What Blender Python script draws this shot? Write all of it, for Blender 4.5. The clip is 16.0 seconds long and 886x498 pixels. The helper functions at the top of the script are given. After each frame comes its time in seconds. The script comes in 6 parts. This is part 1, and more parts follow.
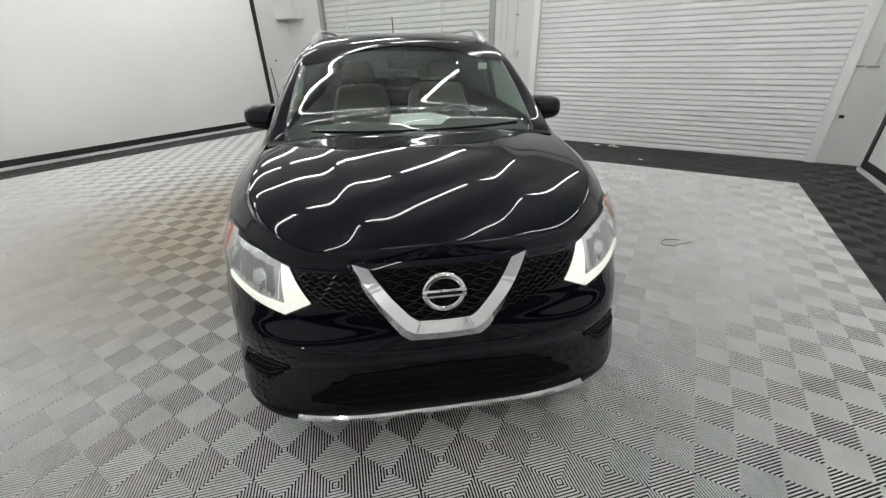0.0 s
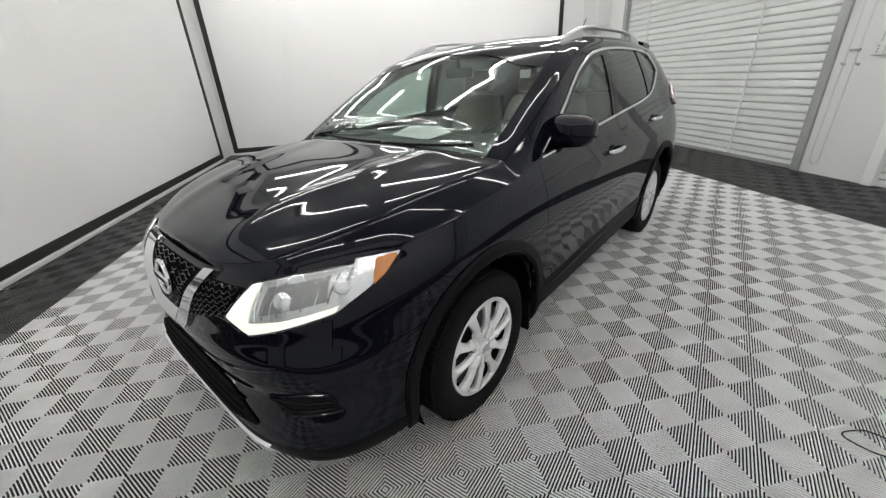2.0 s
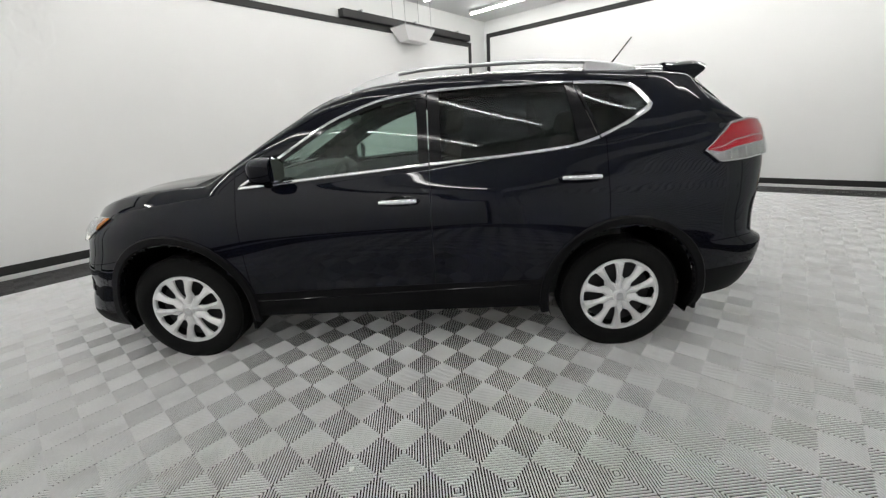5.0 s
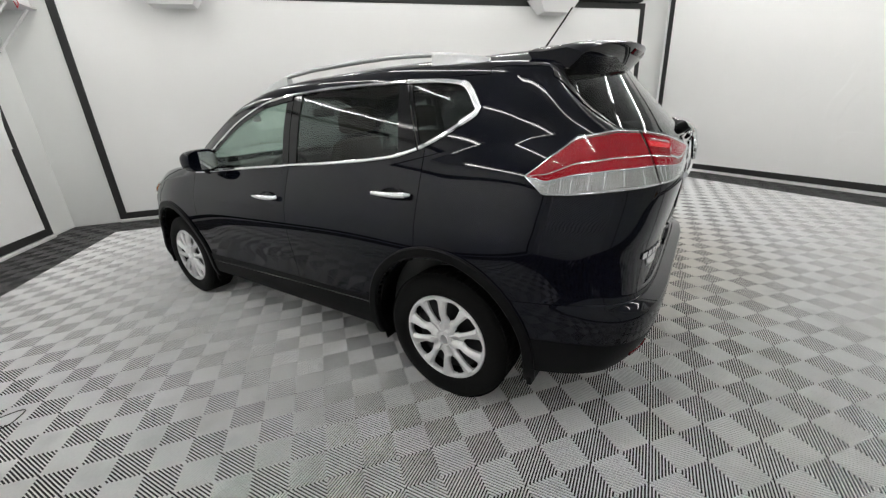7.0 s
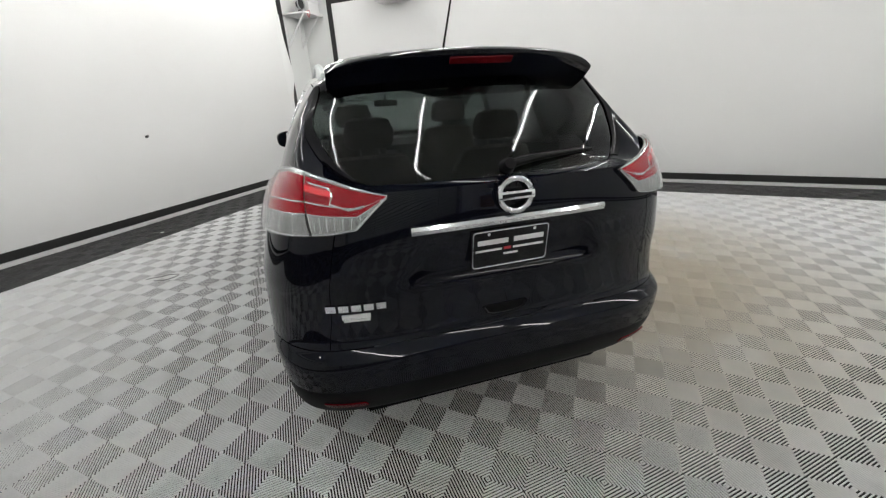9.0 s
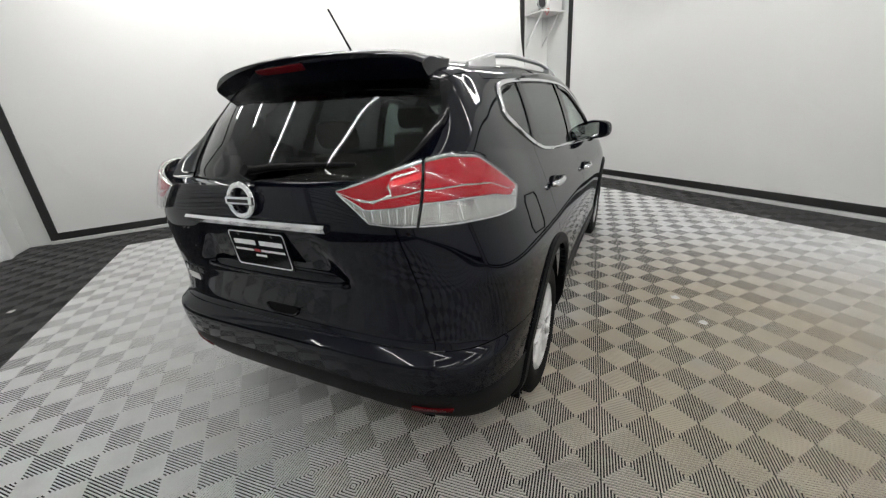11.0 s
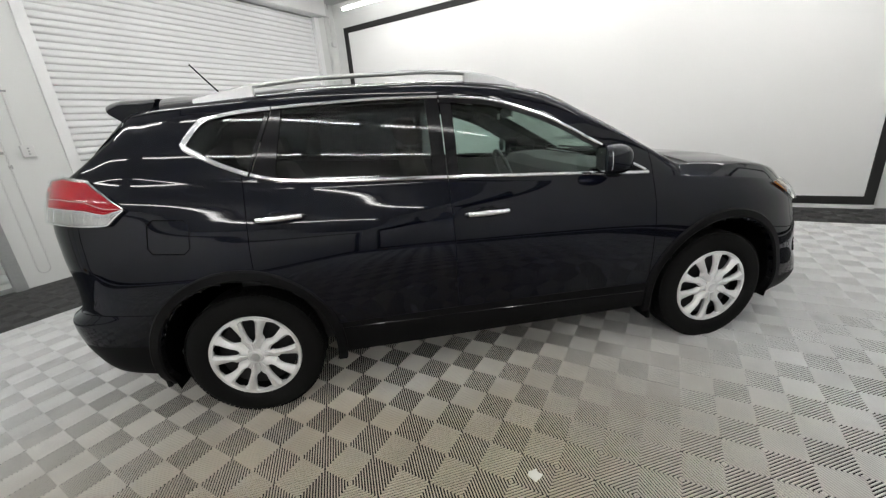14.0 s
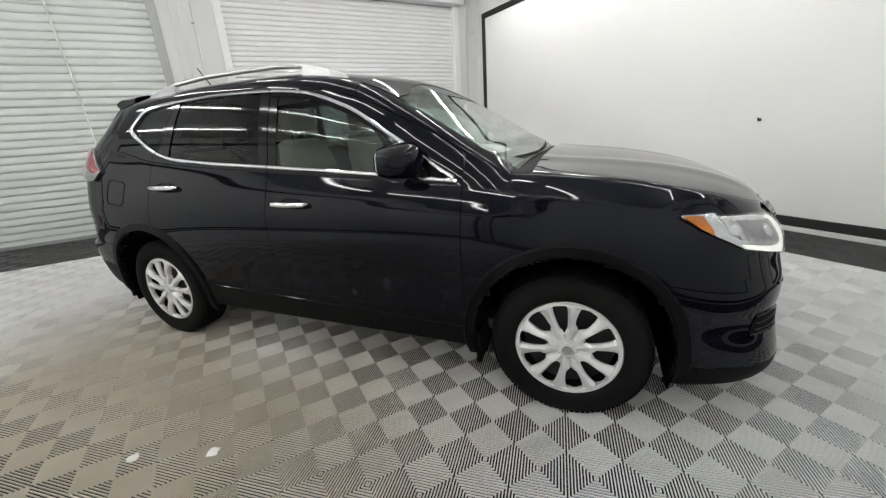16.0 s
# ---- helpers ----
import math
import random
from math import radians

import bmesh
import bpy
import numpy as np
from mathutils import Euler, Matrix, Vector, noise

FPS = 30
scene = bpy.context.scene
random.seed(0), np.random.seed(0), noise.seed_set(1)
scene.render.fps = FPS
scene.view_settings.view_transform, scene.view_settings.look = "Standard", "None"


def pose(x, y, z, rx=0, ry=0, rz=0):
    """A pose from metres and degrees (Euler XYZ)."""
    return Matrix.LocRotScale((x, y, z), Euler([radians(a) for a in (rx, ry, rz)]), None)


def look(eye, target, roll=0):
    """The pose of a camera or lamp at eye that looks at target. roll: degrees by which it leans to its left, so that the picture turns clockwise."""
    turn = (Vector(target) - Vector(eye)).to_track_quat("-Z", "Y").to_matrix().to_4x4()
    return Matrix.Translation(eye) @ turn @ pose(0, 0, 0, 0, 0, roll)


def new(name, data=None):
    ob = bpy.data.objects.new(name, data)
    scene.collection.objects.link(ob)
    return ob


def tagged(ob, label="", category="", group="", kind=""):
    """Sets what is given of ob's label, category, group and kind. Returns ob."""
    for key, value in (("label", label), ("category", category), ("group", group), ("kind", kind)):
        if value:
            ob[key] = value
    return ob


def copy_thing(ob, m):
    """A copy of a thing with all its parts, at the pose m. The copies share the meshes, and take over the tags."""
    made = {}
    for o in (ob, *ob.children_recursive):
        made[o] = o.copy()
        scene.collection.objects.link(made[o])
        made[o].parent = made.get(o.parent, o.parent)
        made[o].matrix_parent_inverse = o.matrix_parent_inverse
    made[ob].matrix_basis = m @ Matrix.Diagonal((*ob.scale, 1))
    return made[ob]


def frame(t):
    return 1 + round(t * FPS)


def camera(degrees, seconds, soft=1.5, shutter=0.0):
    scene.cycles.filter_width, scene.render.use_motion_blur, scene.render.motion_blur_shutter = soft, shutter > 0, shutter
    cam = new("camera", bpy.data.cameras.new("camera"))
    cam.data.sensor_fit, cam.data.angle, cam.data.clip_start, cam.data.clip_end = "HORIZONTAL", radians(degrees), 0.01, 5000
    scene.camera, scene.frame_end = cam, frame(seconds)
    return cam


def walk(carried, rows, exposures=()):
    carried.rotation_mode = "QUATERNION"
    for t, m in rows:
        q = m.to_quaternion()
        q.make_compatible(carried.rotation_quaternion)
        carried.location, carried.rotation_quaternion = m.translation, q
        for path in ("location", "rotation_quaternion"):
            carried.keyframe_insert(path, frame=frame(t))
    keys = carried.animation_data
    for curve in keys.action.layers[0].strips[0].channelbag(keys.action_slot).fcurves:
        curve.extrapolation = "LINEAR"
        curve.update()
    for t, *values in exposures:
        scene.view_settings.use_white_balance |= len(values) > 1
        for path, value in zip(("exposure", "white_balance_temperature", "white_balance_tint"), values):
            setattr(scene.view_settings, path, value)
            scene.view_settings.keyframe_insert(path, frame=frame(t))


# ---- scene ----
cam = camera(98.65, 16.0, soft=1.3)
PATH = [
    (0, (-0.141, -3.252, 1.515), (0.0958, -1.4774, 0.5970), -1.20),
    (0.5, (0.363, -3.187, 1.490), (0.1540, -1.3874, 0.5850), -3.44),
    (1, (0.823, -3.009, 1.400), (0.224, -1.283, 0.567), -4.3),
    (1.5, (1.255, -2.779, 1.395), (0.317, -1.201, 0.586), -4.2),
    (2, (1.650, -2.472, 1.447), (0.446, -1.108, 0.624), -3.2),
    (2.5, (2.008, -2.117, 1.456), (0.5743, -0.9772, 0.6511), -2.82),
    (3, (2.330, -1.671, 1.464), (0.7309, -0.7596, 0.6819), -2.82),
    (3.5, (2.594, -1.202, 1.441), (0.8748, -0.5090, 0.6897), -2.64),
    (4, (2.798, -0.690, 1.417), (0.9744, -0.2539, 0.7221), -2.97),
    (4.5, (2.949, -0.155, 1.391), (1.0642, 0.0146, 0.7449), -3.21),
    (5, (2.996, 0.406, 1.365), (1.0944, 0.3092, 0.7517), -3.29),
    (5.5, (2.939, 0.958, 1.347), (1.0646, 0.6011, 0.7487), -3.27),
    (6, (2.783, 1.469, 1.346), (0.9757, 0.8609, 0.7421), -3.21),
    (6.5, (2.527, 1.908, 1.371), (0.8304, 1.0596, 0.7382), -3.16),
    (7, (2.224, 2.299, 1.412), (0.6738, 1.2296, 0.7382), -3.13),
    (7.5, (1.868, 2.654, 1.456), (0.4991, 1.3781, 0.7502), -2.47),
    (8, (1.443, 2.956, 1.459), (0.2976, 1.4753, 0.7561), -1.55),
    (8.5, (1.004, 3.177, 1.473), (0.1482, 1.5128, 0.7677), -1.69),
    (9, (0.577, 3.376, 1.527), (0.0738, 1.5960, 0.7664), -2.86),
    (9.5, (0.088, 3.429, 1.563), (-0.0381, 1.5961, 0.7731), -2.98),
    (10, (-0.350, 3.408, 1.530), (-0.1421, 1.5666, 0.7761), -3.23),
    (10.5, (-0.792, 3.319, 1.494), (-0.2494, 1.5346, 0.7725), -3.64),
    (11, (-1.227, 3.112, 1.459), (-0.3635, 1.4483, 0.7606), -4.24),
    (11.5, (-1.629, 2.808, 1.428), (-0.4787, 1.3203, 0.7482), -4.85),
    (12, (-1.976, 2.430, 1.409), (-0.5846, 1.1572, 0.7430), -5.28),
    (12.5, (-2.243, 2.000, 1.406), (-0.6637, 0.9619, 0.7528), -5.34),
    (13, (-2.463, 1.551, 1.414), (-0.7404, 0.7626, 0.7729), -5.15),
    (13.5, (-2.656, 1.069, 1.420), (-0.8330, 0.5446, 0.7880), -4.85),
    (14, (-2.743, 0.566, 1.426), (-0.8616, 0.3053, 0.7993), -4.68),
    (14.5, (-2.803, 0.052, 1.423), (-0.9040, 0.0353, 0.7954), -4.26),
    (15, (-2.748, -0.458, 1.412), (-0.8621, -0.2269, 0.7872), -3.85),
    (15.5, (-2.632, -0.967, 1.387), (-0.7911, -0.4906, 0.7681), -3.51),
    (16, (-2.416, -1.430, 1.328), (-0.6656, -0.6907, 0.7034), -3.81),
]
EXPOSURES = [(0, -0.08), (0.7, -0.10), (1.5, -0.03), (2.2, 0.03), (3, 0.13), (3.6, 0.16), (4.2, 0.12), (6.5, 0.0), (8, -0.02), (10, -0.02), (12, 0.06), (13, 0.11), (14, 0.04), (15, 0.0), (16, 0.02)]
walk(cam, [(t, look(eye, target, roll)) for t, eye, target, roll in PATH], EXPOSURES)
# ---- light ----
world = bpy.data.worlds.new("world")
scene.world = world
world.use_nodes = True
world.node_tree.nodes["Background"].inputs[0].default_value = (0.8, 0.85, 0.9, 1)
world.node_tree.nodes["Background"].inputs[1].default_value = 0.05

TUBE_POWER = 32.5


# ---- materials ----
def material(name):
    m = bpy.data.materials.new(name)
    m.use_nodes = True
    return m, m.node_tree.nodes, m.node_tree.links, m.node_tree.nodes["Principled BSDF"]


def plain(name, colour, rough=0.5, metal=0.0, grain=0.0, scale=40.0, bump=0.0, coat=0.0, emit=0.0, spec=0.5, random_tint=0.0, stain=0.0, stain_scale=1.5):
    """A surface with grain and broad stains in colour and roughness, and a fine bump."""
    m, n, l, b = material(name)
    b.inputs["Roughness"].default_value, b.inputs["Metallic"].default_value = rough, metal
    b.inputs["Specular IOR Level"].default_value = spec
    b.inputs["Coat Weight"].default_value, b.inputs["Coat Roughness"].default_value = coat, 0.02
    b.inputs["Base Color"].default_value = (*colour, 1)
    if emit:
        b.inputs["Emission Color"].default_value, b.inputs["Emission Strength"].default_value = (*colour, 1), emit
    if grain or stain or bump or random_tint:
        co = n.new("ShaderNodeTexCoord")
        fine, broad = n.new("ShaderNodeTexNoise"), n.new("ShaderNodeTexNoise")
        fine.inputs["Scale"].default_value, fine.inputs["Detail"].default_value = scale, 6
        broad.inputs["Scale"].default_value, broad.inputs["Detail"].default_value = stain_scale, 5
        l.new(co.outputs["Object"], fine.inputs["Vector"])
        l.new(co.outputs["Object"], broad.inputs["Vector"])
        value = n.new("ShaderNodeMath")
        value.operation = "MULTIPLY_ADD"
        l.new(fine.outputs["Fac"], value.inputs[0])
        value.inputs[1].default_value, value.inputs[2].default_value = 2 * grain, 1 - grain
        second = n.new("ShaderNodeMath")
        second.operation = "MULTIPLY_ADD"
        l.new(broad.outputs["Fac"], second.inputs[0])
        second.inputs[1].default_value, second.inputs[2].default_value = 2 * stain, 1 - stain
        both = n.new("ShaderNodeMath")
        both.operation = "MULTIPLY"
        l.new(value.outputs[0], both.inputs[0])
        l.new(second.outputs[0], both.inputs[1])
        last = both
        if random_tint:
            info = n.new("ShaderNodeObjectInfo")
            third = n.new("ShaderNodeMath")
            third.operation = "MULTIPLY_ADD"
            l.new(info.outputs["Random"], third.inputs[0])
            third.inputs[1].default_value, third.inputs[2].default_value = 2 * random_tint, 1 - random_tint
            last = n.new("ShaderNodeMath")
            last.operation = "MULTIPLY"
            l.new(both.outputs[0], last.inputs[0])
            l.new(third.outputs[0], last.inputs[1])
        mix = n.new("ShaderNodeVectorMath")
        mix.operation = "SCALE"
        mix.inputs[0].default_value = colour
        l.new(last.outputs[0], mix.inputs["Scale"])
        l.new(mix.outputs[0], b.inputs["Base Color"])
        if bump:
            bp = n.new("ShaderNodeBump")
            bp.inputs["Strength"].default_value, bp.inputs["Distance"].default_value = bump, 0.004
            l.new(fine.outputs["Fac"], bp.inputs["Height"])
            l.new(bp.outputs[0], b.inputs["Normal"])
    return m


def pane(name, tint, rough=0.0, base=0.022):
    """Thin glass: a clear sheet with its mirror gloss."""
    m, n, l, b = material(name)
    clear, gloss, mix, f = n.new("ShaderNodeBsdfTransparent"), n.new("ShaderNodeBsdfGlossy"), n.new("ShaderNodeMixShader"), n.new("ShaderNodeLayerWeight")
    power, lift = n.new("ShaderNodeMath"), n.new("ShaderNodeMath")
    power.operation, lift.operation = "POWER", "MULTIPLY_ADD"
    clear.inputs[0].default_value = (*tint, 1)
    gloss.inputs["Color"].default_value, gloss.inputs["Roughness"].default_value = (1, 1, 1, 1), rough
    f.inputs["Blend"].default_value = 0.5
    l.new(f.outputs["Facing"], power.inputs[0])
    power.inputs[1].default_value, lift.inputs[1].default_value, lift.inputs[2].default_value = 5.0, 0.8, base
    l.new(power.outputs[0], lift.inputs[0])
    l.new(lift.outputs[0], mix.inputs[0])
    l.new(clear.outputs[0], mix.inputs[1])
    l.new(gloss.outputs[0], mix.inputs[2])
    l.new(mix.outputs[0], n["Material Output"].inputs[0])
    n.remove(b)
    return m


PAINT = plain("black_paint", (0.0022, 0.0028, 0.0066), 0.03, 0, 0.1, 300, 0, spec=0.27)
CLADDING = plain("black_plastic", (0.0045, 0.0045, 0.005), 0.5, 0, 0.2, 180, 0.15, spec=0.1)
GLOSS_BLACK = plain("gloss_black", (0.005, 0.005, 0.006), 0.08, 0, 0.1, 100, spec=0.25)
CAVITY = plain("dark_cavity", (0.003, 0.003, 0.003), 0.8, 0, 0.2, 60, spec=0.1)
CHROME = plain("chrome", (0.78, 0.79, 0.8), 0.08, 1.0, 0.05, 200)
SILVER = plain("satin_silver", (0.52, 0.53, 0.54), 0.32, 0.7, 0.08, 120)
WHEEL = plain("silver_wheel_cover", (0.83, 0.835, 0.84), 0.27, 0.42, 0.08, 60, 0.05)
RUBBER = plain("tyre_rubber", (0.006, 0.006, 0.006), 0.8, 0, 0.3, 120, 0.3, stain=0.15, stain_scale=6, spec=0.15)
STEEL = plain("dark_steel", (0.03, 0.03, 0.032), 0.5, 0.6, 0.2, 50)
CLEAR = pane("clear_glass", (0.80, 0.86, 0.83), 0.0, 0.05)
SIDE_CLEAR = pane("side_glass", (0.74, 0.81, 0.78))
PRIVACY = pane("privacy_glass", (0.39, 0.41, 0.41))
LENS = pane("clear_lens", (0.97, 0.975, 0.98))
DARK_RED = plain("dark_red_lens", (0.10, 0.004, 0.007), 0.2, 0, 0.25, 70, spec=0.2, stain=0.3, stain_scale=14)
RED = plain("red_lens", (0.36, 0.006, 0.014), 0.14, 0, 0.25, 70, spec=0.14, stain=0.3, stain_scale=14)
RED_LIT = plain("lit_red_lens", (0.75, 0.02, 0.03), 0.12, 0, 0.15, 90, coat=1.0, emit=0.25)
AMBER = plain("amber_lens", (0.5, 0.15, 0.012), 0.15, 0, 0.12, 90, coat=1.0)
REFLECTOR = plain("reflector", (0.75, 0.76, 0.76), 0.18, 0.85, 0.1, 50)
TAIL_CLEAR = plain("clear_tail_lens", (0.46, 0.455, 0.44), 0.22, 0.8, 0.25, 70, 0.1, stain=0.3, stain_scale=18)
DAYLIGHT_STRIP = plain("lit_lamp_strip", (0.95, 0.96, 0.84), 0.3, 0, 0.03, 40, emit=0.6)
LAMP_GREY = plain("lamp_reflector", (0.72, 0.73, 0.72), 0.16, 0.9, 0.2, 26, 1.0)
LAMP_DARK = plain("lamp_bezel", (0.26, 0.26, 0.26), 0.35, 0.3, 0.15, 50)
BEIGE = plain("beige_leather", (0.25, 0.23, 0.185), 0.55, 0, 0.12, 60, 0.2, stain=0.08, stain_scale=5)
DASH = plain("grey_dashboard", (0.07, 0.073, 0.072), 0.6, 0, 0.15, 150, 0.2)
TRIM_LIGHT = plain("grey_headlining", (0.34, 0.33, 0.31), 0.85, 0, 0.12, 150, 0.1)
PAPER = plain("paper", (0.78, 0.78, 0.76), 0.8, 0, 0.06, 30)
PLASTIC = plain("pale_plastic", (0.70, 0.68, 0.66), 0.35, 0, 0.1, 40, 0.1, stain=0.15, stain_scale=6)
WHITE_INK = plain("white_ink", (0.72, 0.72, 0.72), 0.5, 0, 0.05, 80)
RED_INK = plain("red_ink", (0.4, 0.02, 0.03), 0.5, 0, 0.05, 80)
WALL = plain("white_wall_paint", (0.72, 0.73, 0.72), 0.7, 0, 0.03, 90, 0.12, stain=0.05, stain_scale=0.8)


def cloth(name, colour):
    """Stretched white cloth: faint weave, broad soft waves and a few creases."""
    m, n, l, b = material(name)
    b.inputs["Roughness"].default_value, b.inputs["Specular IOR Level"].default_value = 0.75, 0.25
    co = n.new("ShaderNodeNewGeometry")
    wide, crease, weave = n.new("ShaderNodeTexNoise"), n.new("ShaderNodeTexNoise"), n.new("ShaderNodeTexNoise")
    for t, sc, de, di in ((wide, 0.45, 2, 0.4), (crease, 1.1, 3, 1.2), (weave, 260, 2, 0)):
        t.inputs["Scale"].default_value, t.inputs["Detail"].default_value, t.inputs["Distortion"].default_value = sc, de, di
        l.new(co.outputs["Position"], t.inputs["Vector"])
    fold = n.new("ShaderNodeMapRange")
    fold.interpolation_type = "SMOOTHSTEP"
    fold.inputs["From Min"].default_value, fold.inputs["From Max"].default_value = 0.60, 0.66
    l.new(crease.outputs["Fac"], fold.inputs["Value"])
    add, add2 = n.new("ShaderNodeMath"), n.new("ShaderNodeMath")
    add.operation = add2.operation = "MULTIPLY_ADD"
    l.new(fold.outputs[0], add.inputs[0])
    add.inputs[1].default_value = 0.012
    l.new(wide.outputs["Fac"], add.inputs[2])
    l.new(weave.outputs["Fac"], add2.inputs[0])
    add2.inputs[1].default_value = 0.002
    l.new(add.outputs[0], add2.inputs[2])
    bp = n.new("ShaderNodeBump")
    bp.inputs["Strength"].default_value, bp.inputs["Distance"].default_value = 0.6, 0.25
    l.new(add2.outputs[0], bp.inputs["Height"])
    l.new(bp.outputs[0], b.inputs["Normal"])
    tone = n.new("ShaderNodeMapRange")
    tone.inputs["To Min"].default_value, tone.inputs["To Max"].default_value = 0.965, 1.02
    l.new(wide.outputs["Fac"], tone.inputs["Value"])
    v = n.new("ShaderNodeVectorMath")
    v.operation = "SCALE"
    v.inputs[0].default_value = colour
    l.new(tone.outputs[0], v.inputs["Scale"])
    l.new(v.outputs[0], b.inputs["Base Color"])
    return m


CANVAS = cloth("white_canvas", (0.80, 0.803, 0.797))
FRAME = plain("black_frame", (0.012, 0.012, 0.012), 0.6, 0, 0.2, 60, 0.1)
SHUTTER = plain("white_shutter", (0.84, 0.845, 0.85), 0.42, 0, 0.03, 60, 0.05, stain=0.06, stain_scale=1.2)
SHUTTER_GREY = plain("grey_white_shutter", (0.68, 0.71, 0.69), 0.45, 0, 0.04, 60, 0.05, stain=0.1, stain_scale=1.2)
GUIDE = plain("grey_steel_guide", (0.36, 0.37, 0.37), 0.45, 0.4, 0.1, 40, 0.1)
CEILING = plain("white_ceiling", (0.66, 0.67, 0.67), 0.8, 0, 0.05, 30, 0.1, stain=0.06)


def dusty(name, colour, dust, amount, tint):
    """Ribbed plastic tile: grey with brown dust in broad drifts, scuffs and fine grain."""
    m, n, l, b = material(name)
    co, info = n.new("ShaderNodeNewGeometry"), n.new("ShaderNodeObjectInfo")
    b.inputs["Roughness"].default_value, b.inputs["Specular IOR Level"].default_value = 0.46, 0.4

    def noise(scale, detail, lo, hi, shift=0.0):
        t, r, v = n.new("ShaderNodeTexNoise"), n.new("ShaderNodeMapRange"), n.new("ShaderNodeVectorMath")
        v.inputs[1].default_value = (shift, shift, 0)
        l.new(co.outputs["Position"], v.inputs[0])
        l.new(v.outputs[0], t.inputs["Vector"])
        t.inputs["Scale"].default_value, t.inputs["Detail"].default_value = scale, detail
        r.inputs["From Min"].default_value, r.inputs["From Max"].default_value = lo, hi
        l.new(t.outputs["Fac"], r.inputs["Value"])
        return r.outputs[0]

    def mix(fac, a, c, kind="MIX"):
        x = n.new("ShaderNodeMix")
        x.data_type, x.blend_type = "RGBA", kind
        for s, val in ((0, fac), (6, a), (7, c)):
            if isinstance(val, (int, float, tuple)):
                x.inputs[s].default_value = val
            else:
                l.new(val, x.inputs[s])
        return x.outputs[2]

    def scaled(v, k):
        x = n.new("ShaderNodeMath")
        x.operation = "MULTIPLY"
        l.new(v, x.inputs[0])
        x.inputs[1].default_value = k
        return x.outputs[0]

    # a wide patch of brown dust with a ragged edge
    far, near = n.new("ShaderNodeVectorMath"), n.new("ShaderNodeMapRange")
    far.operation = "DISTANCE"
    far.inputs[1].default_value = (-1.7, 0.75, 0)
    l.new(co.outputs["Position"], far.inputs[0])
    near.inputs["From Min"].default_value, near.inputs["From Max"].default_value = 2.4, 0.8
    l.new(far.outputs["Value"], near.inputs["Value"])
    drift = n.new("ShaderNodeMath")
    drift.operation = "MULTIPLY"
    l.new(near.outputs[0], drift.inputs[0])
    l.new(noise(0.9, 4, 0.1, 0.45, 3.4), drift.inputs[1])
    c = mix(scaled(drift.outputs[0], 1.0), (*colour, 1), (*dust, 1))
    c = mix(scaled(noise(2.6, 6, 0.52, 0.72, 7.0), 0.35 * amount), c, (*[0.72 * q for q in dust], 1))
    c = mix(scaled(noise(5.0, 5, 0.55, 0.75), 0.35), c, (*[0.62 * q for q in colour], 1))
    c = mix(scaled(noise(90, 4, 0.3, 0.7), 0.16), c, (*[0.6 * q for q in colour], 1))
    r = n.new("ShaderNodeMapRange")
    r.inputs["To Min"].default_value, r.inputs["To Max"].default_value = 1 - tint, 1 + tint
    l.new(info.outputs["Random"], r.inputs["Value"])
    v = n.new("ShaderNodeVectorMath")
    v.operation = "SCALE"
    l.new(c, v.inputs[0])
    l.new(r.outputs[0], v.inputs["Scale"])
    l.new(v.outputs[0], b.inputs["Base Color"])
    return m


TILE = dusty("grey_tile", (0.80, 0.804, 0.802), (0.535, 0.475, 0.378), 0.5, 0.05)
TILE_DARK = dusty("charcoal_tile", (0.05, 0.05, 0.051), (0.075, 0.07, 0.06), 0.6, 0.08)
UNDERLAY = plain("dark_underlay", (0.010, 0.0095, 0.009), 0.8, 0, 0.25, 60, stain=0.3)
CARDBOARD = plain("brown_cardboard", (0.42, 0.25, 0.11), 0.8, 0, 0.1, 60, 0.1, stain=0.15, stain_scale=4)
CHAIN = plain("grey_chain", (0.62, 0.62, 0.62), 0.4, 0.8, 0.1, 60)
TUBE = plain("lit_tube", (1.0, 0.988, 0.962), 0.4, 0, 0.01, 40, emit=TUBE_POWER)
FIXTURE = plain("white_fixture", (0.7, 0.7, 0.7), 0.4, 0, 0.04, 50)


# ---- mesh helpers ----
def mesh_object(name, bm, mat, smooth=True, sharp=35):
    for f in bm.faces:
        f.smooth = smooth
    me = bpy.data.meshes.new(name)
    bm.to_mesh(me)
    bm.free()
    me.materials.append(mat)
    if smooth and sharp:
        me.set_sharp_from_angle(angle=radians(sharp))
    return new(name, me)


def part(name, bm, mat, parent, label="", smooth=True, sharp=35):
    ob = mesh_object(name, bm, mat, smooth, sharp)
    ob.parent = parent
    return tagged(ob, label)


def thing(name, label, category, at=None, group="", kind=""):
    e = new(name)
    e.empty_display_size = 0.1
    if at is not None:
        e.matrix_basis = at
    return tagged(e, label, category, group, kind)


def box(x0, x1, y0, y1, z0, z1, bevel=0.0, bm=None, seg=2):
    own = bm is None
    bm = bm or bmesh.new()
    r = bmesh.ops.create_cube(bm, size=1, matrix=Matrix.Translation(((x0 + x1) / 2, (y0 + y1) / 2, (z0 + z1) / 2)) @ Matrix.Diagonal((abs(x1 - x0), abs(y1 - y0), abs(z1 - z0), 1)))
    if bevel:
        es = list({e for v in r["verts"] for e in v.link_edges})
        bmesh.ops.bevel(bm, geom=es, offset=bevel, segments=seg, affect="EDGES", profile=0.5)
    return bm


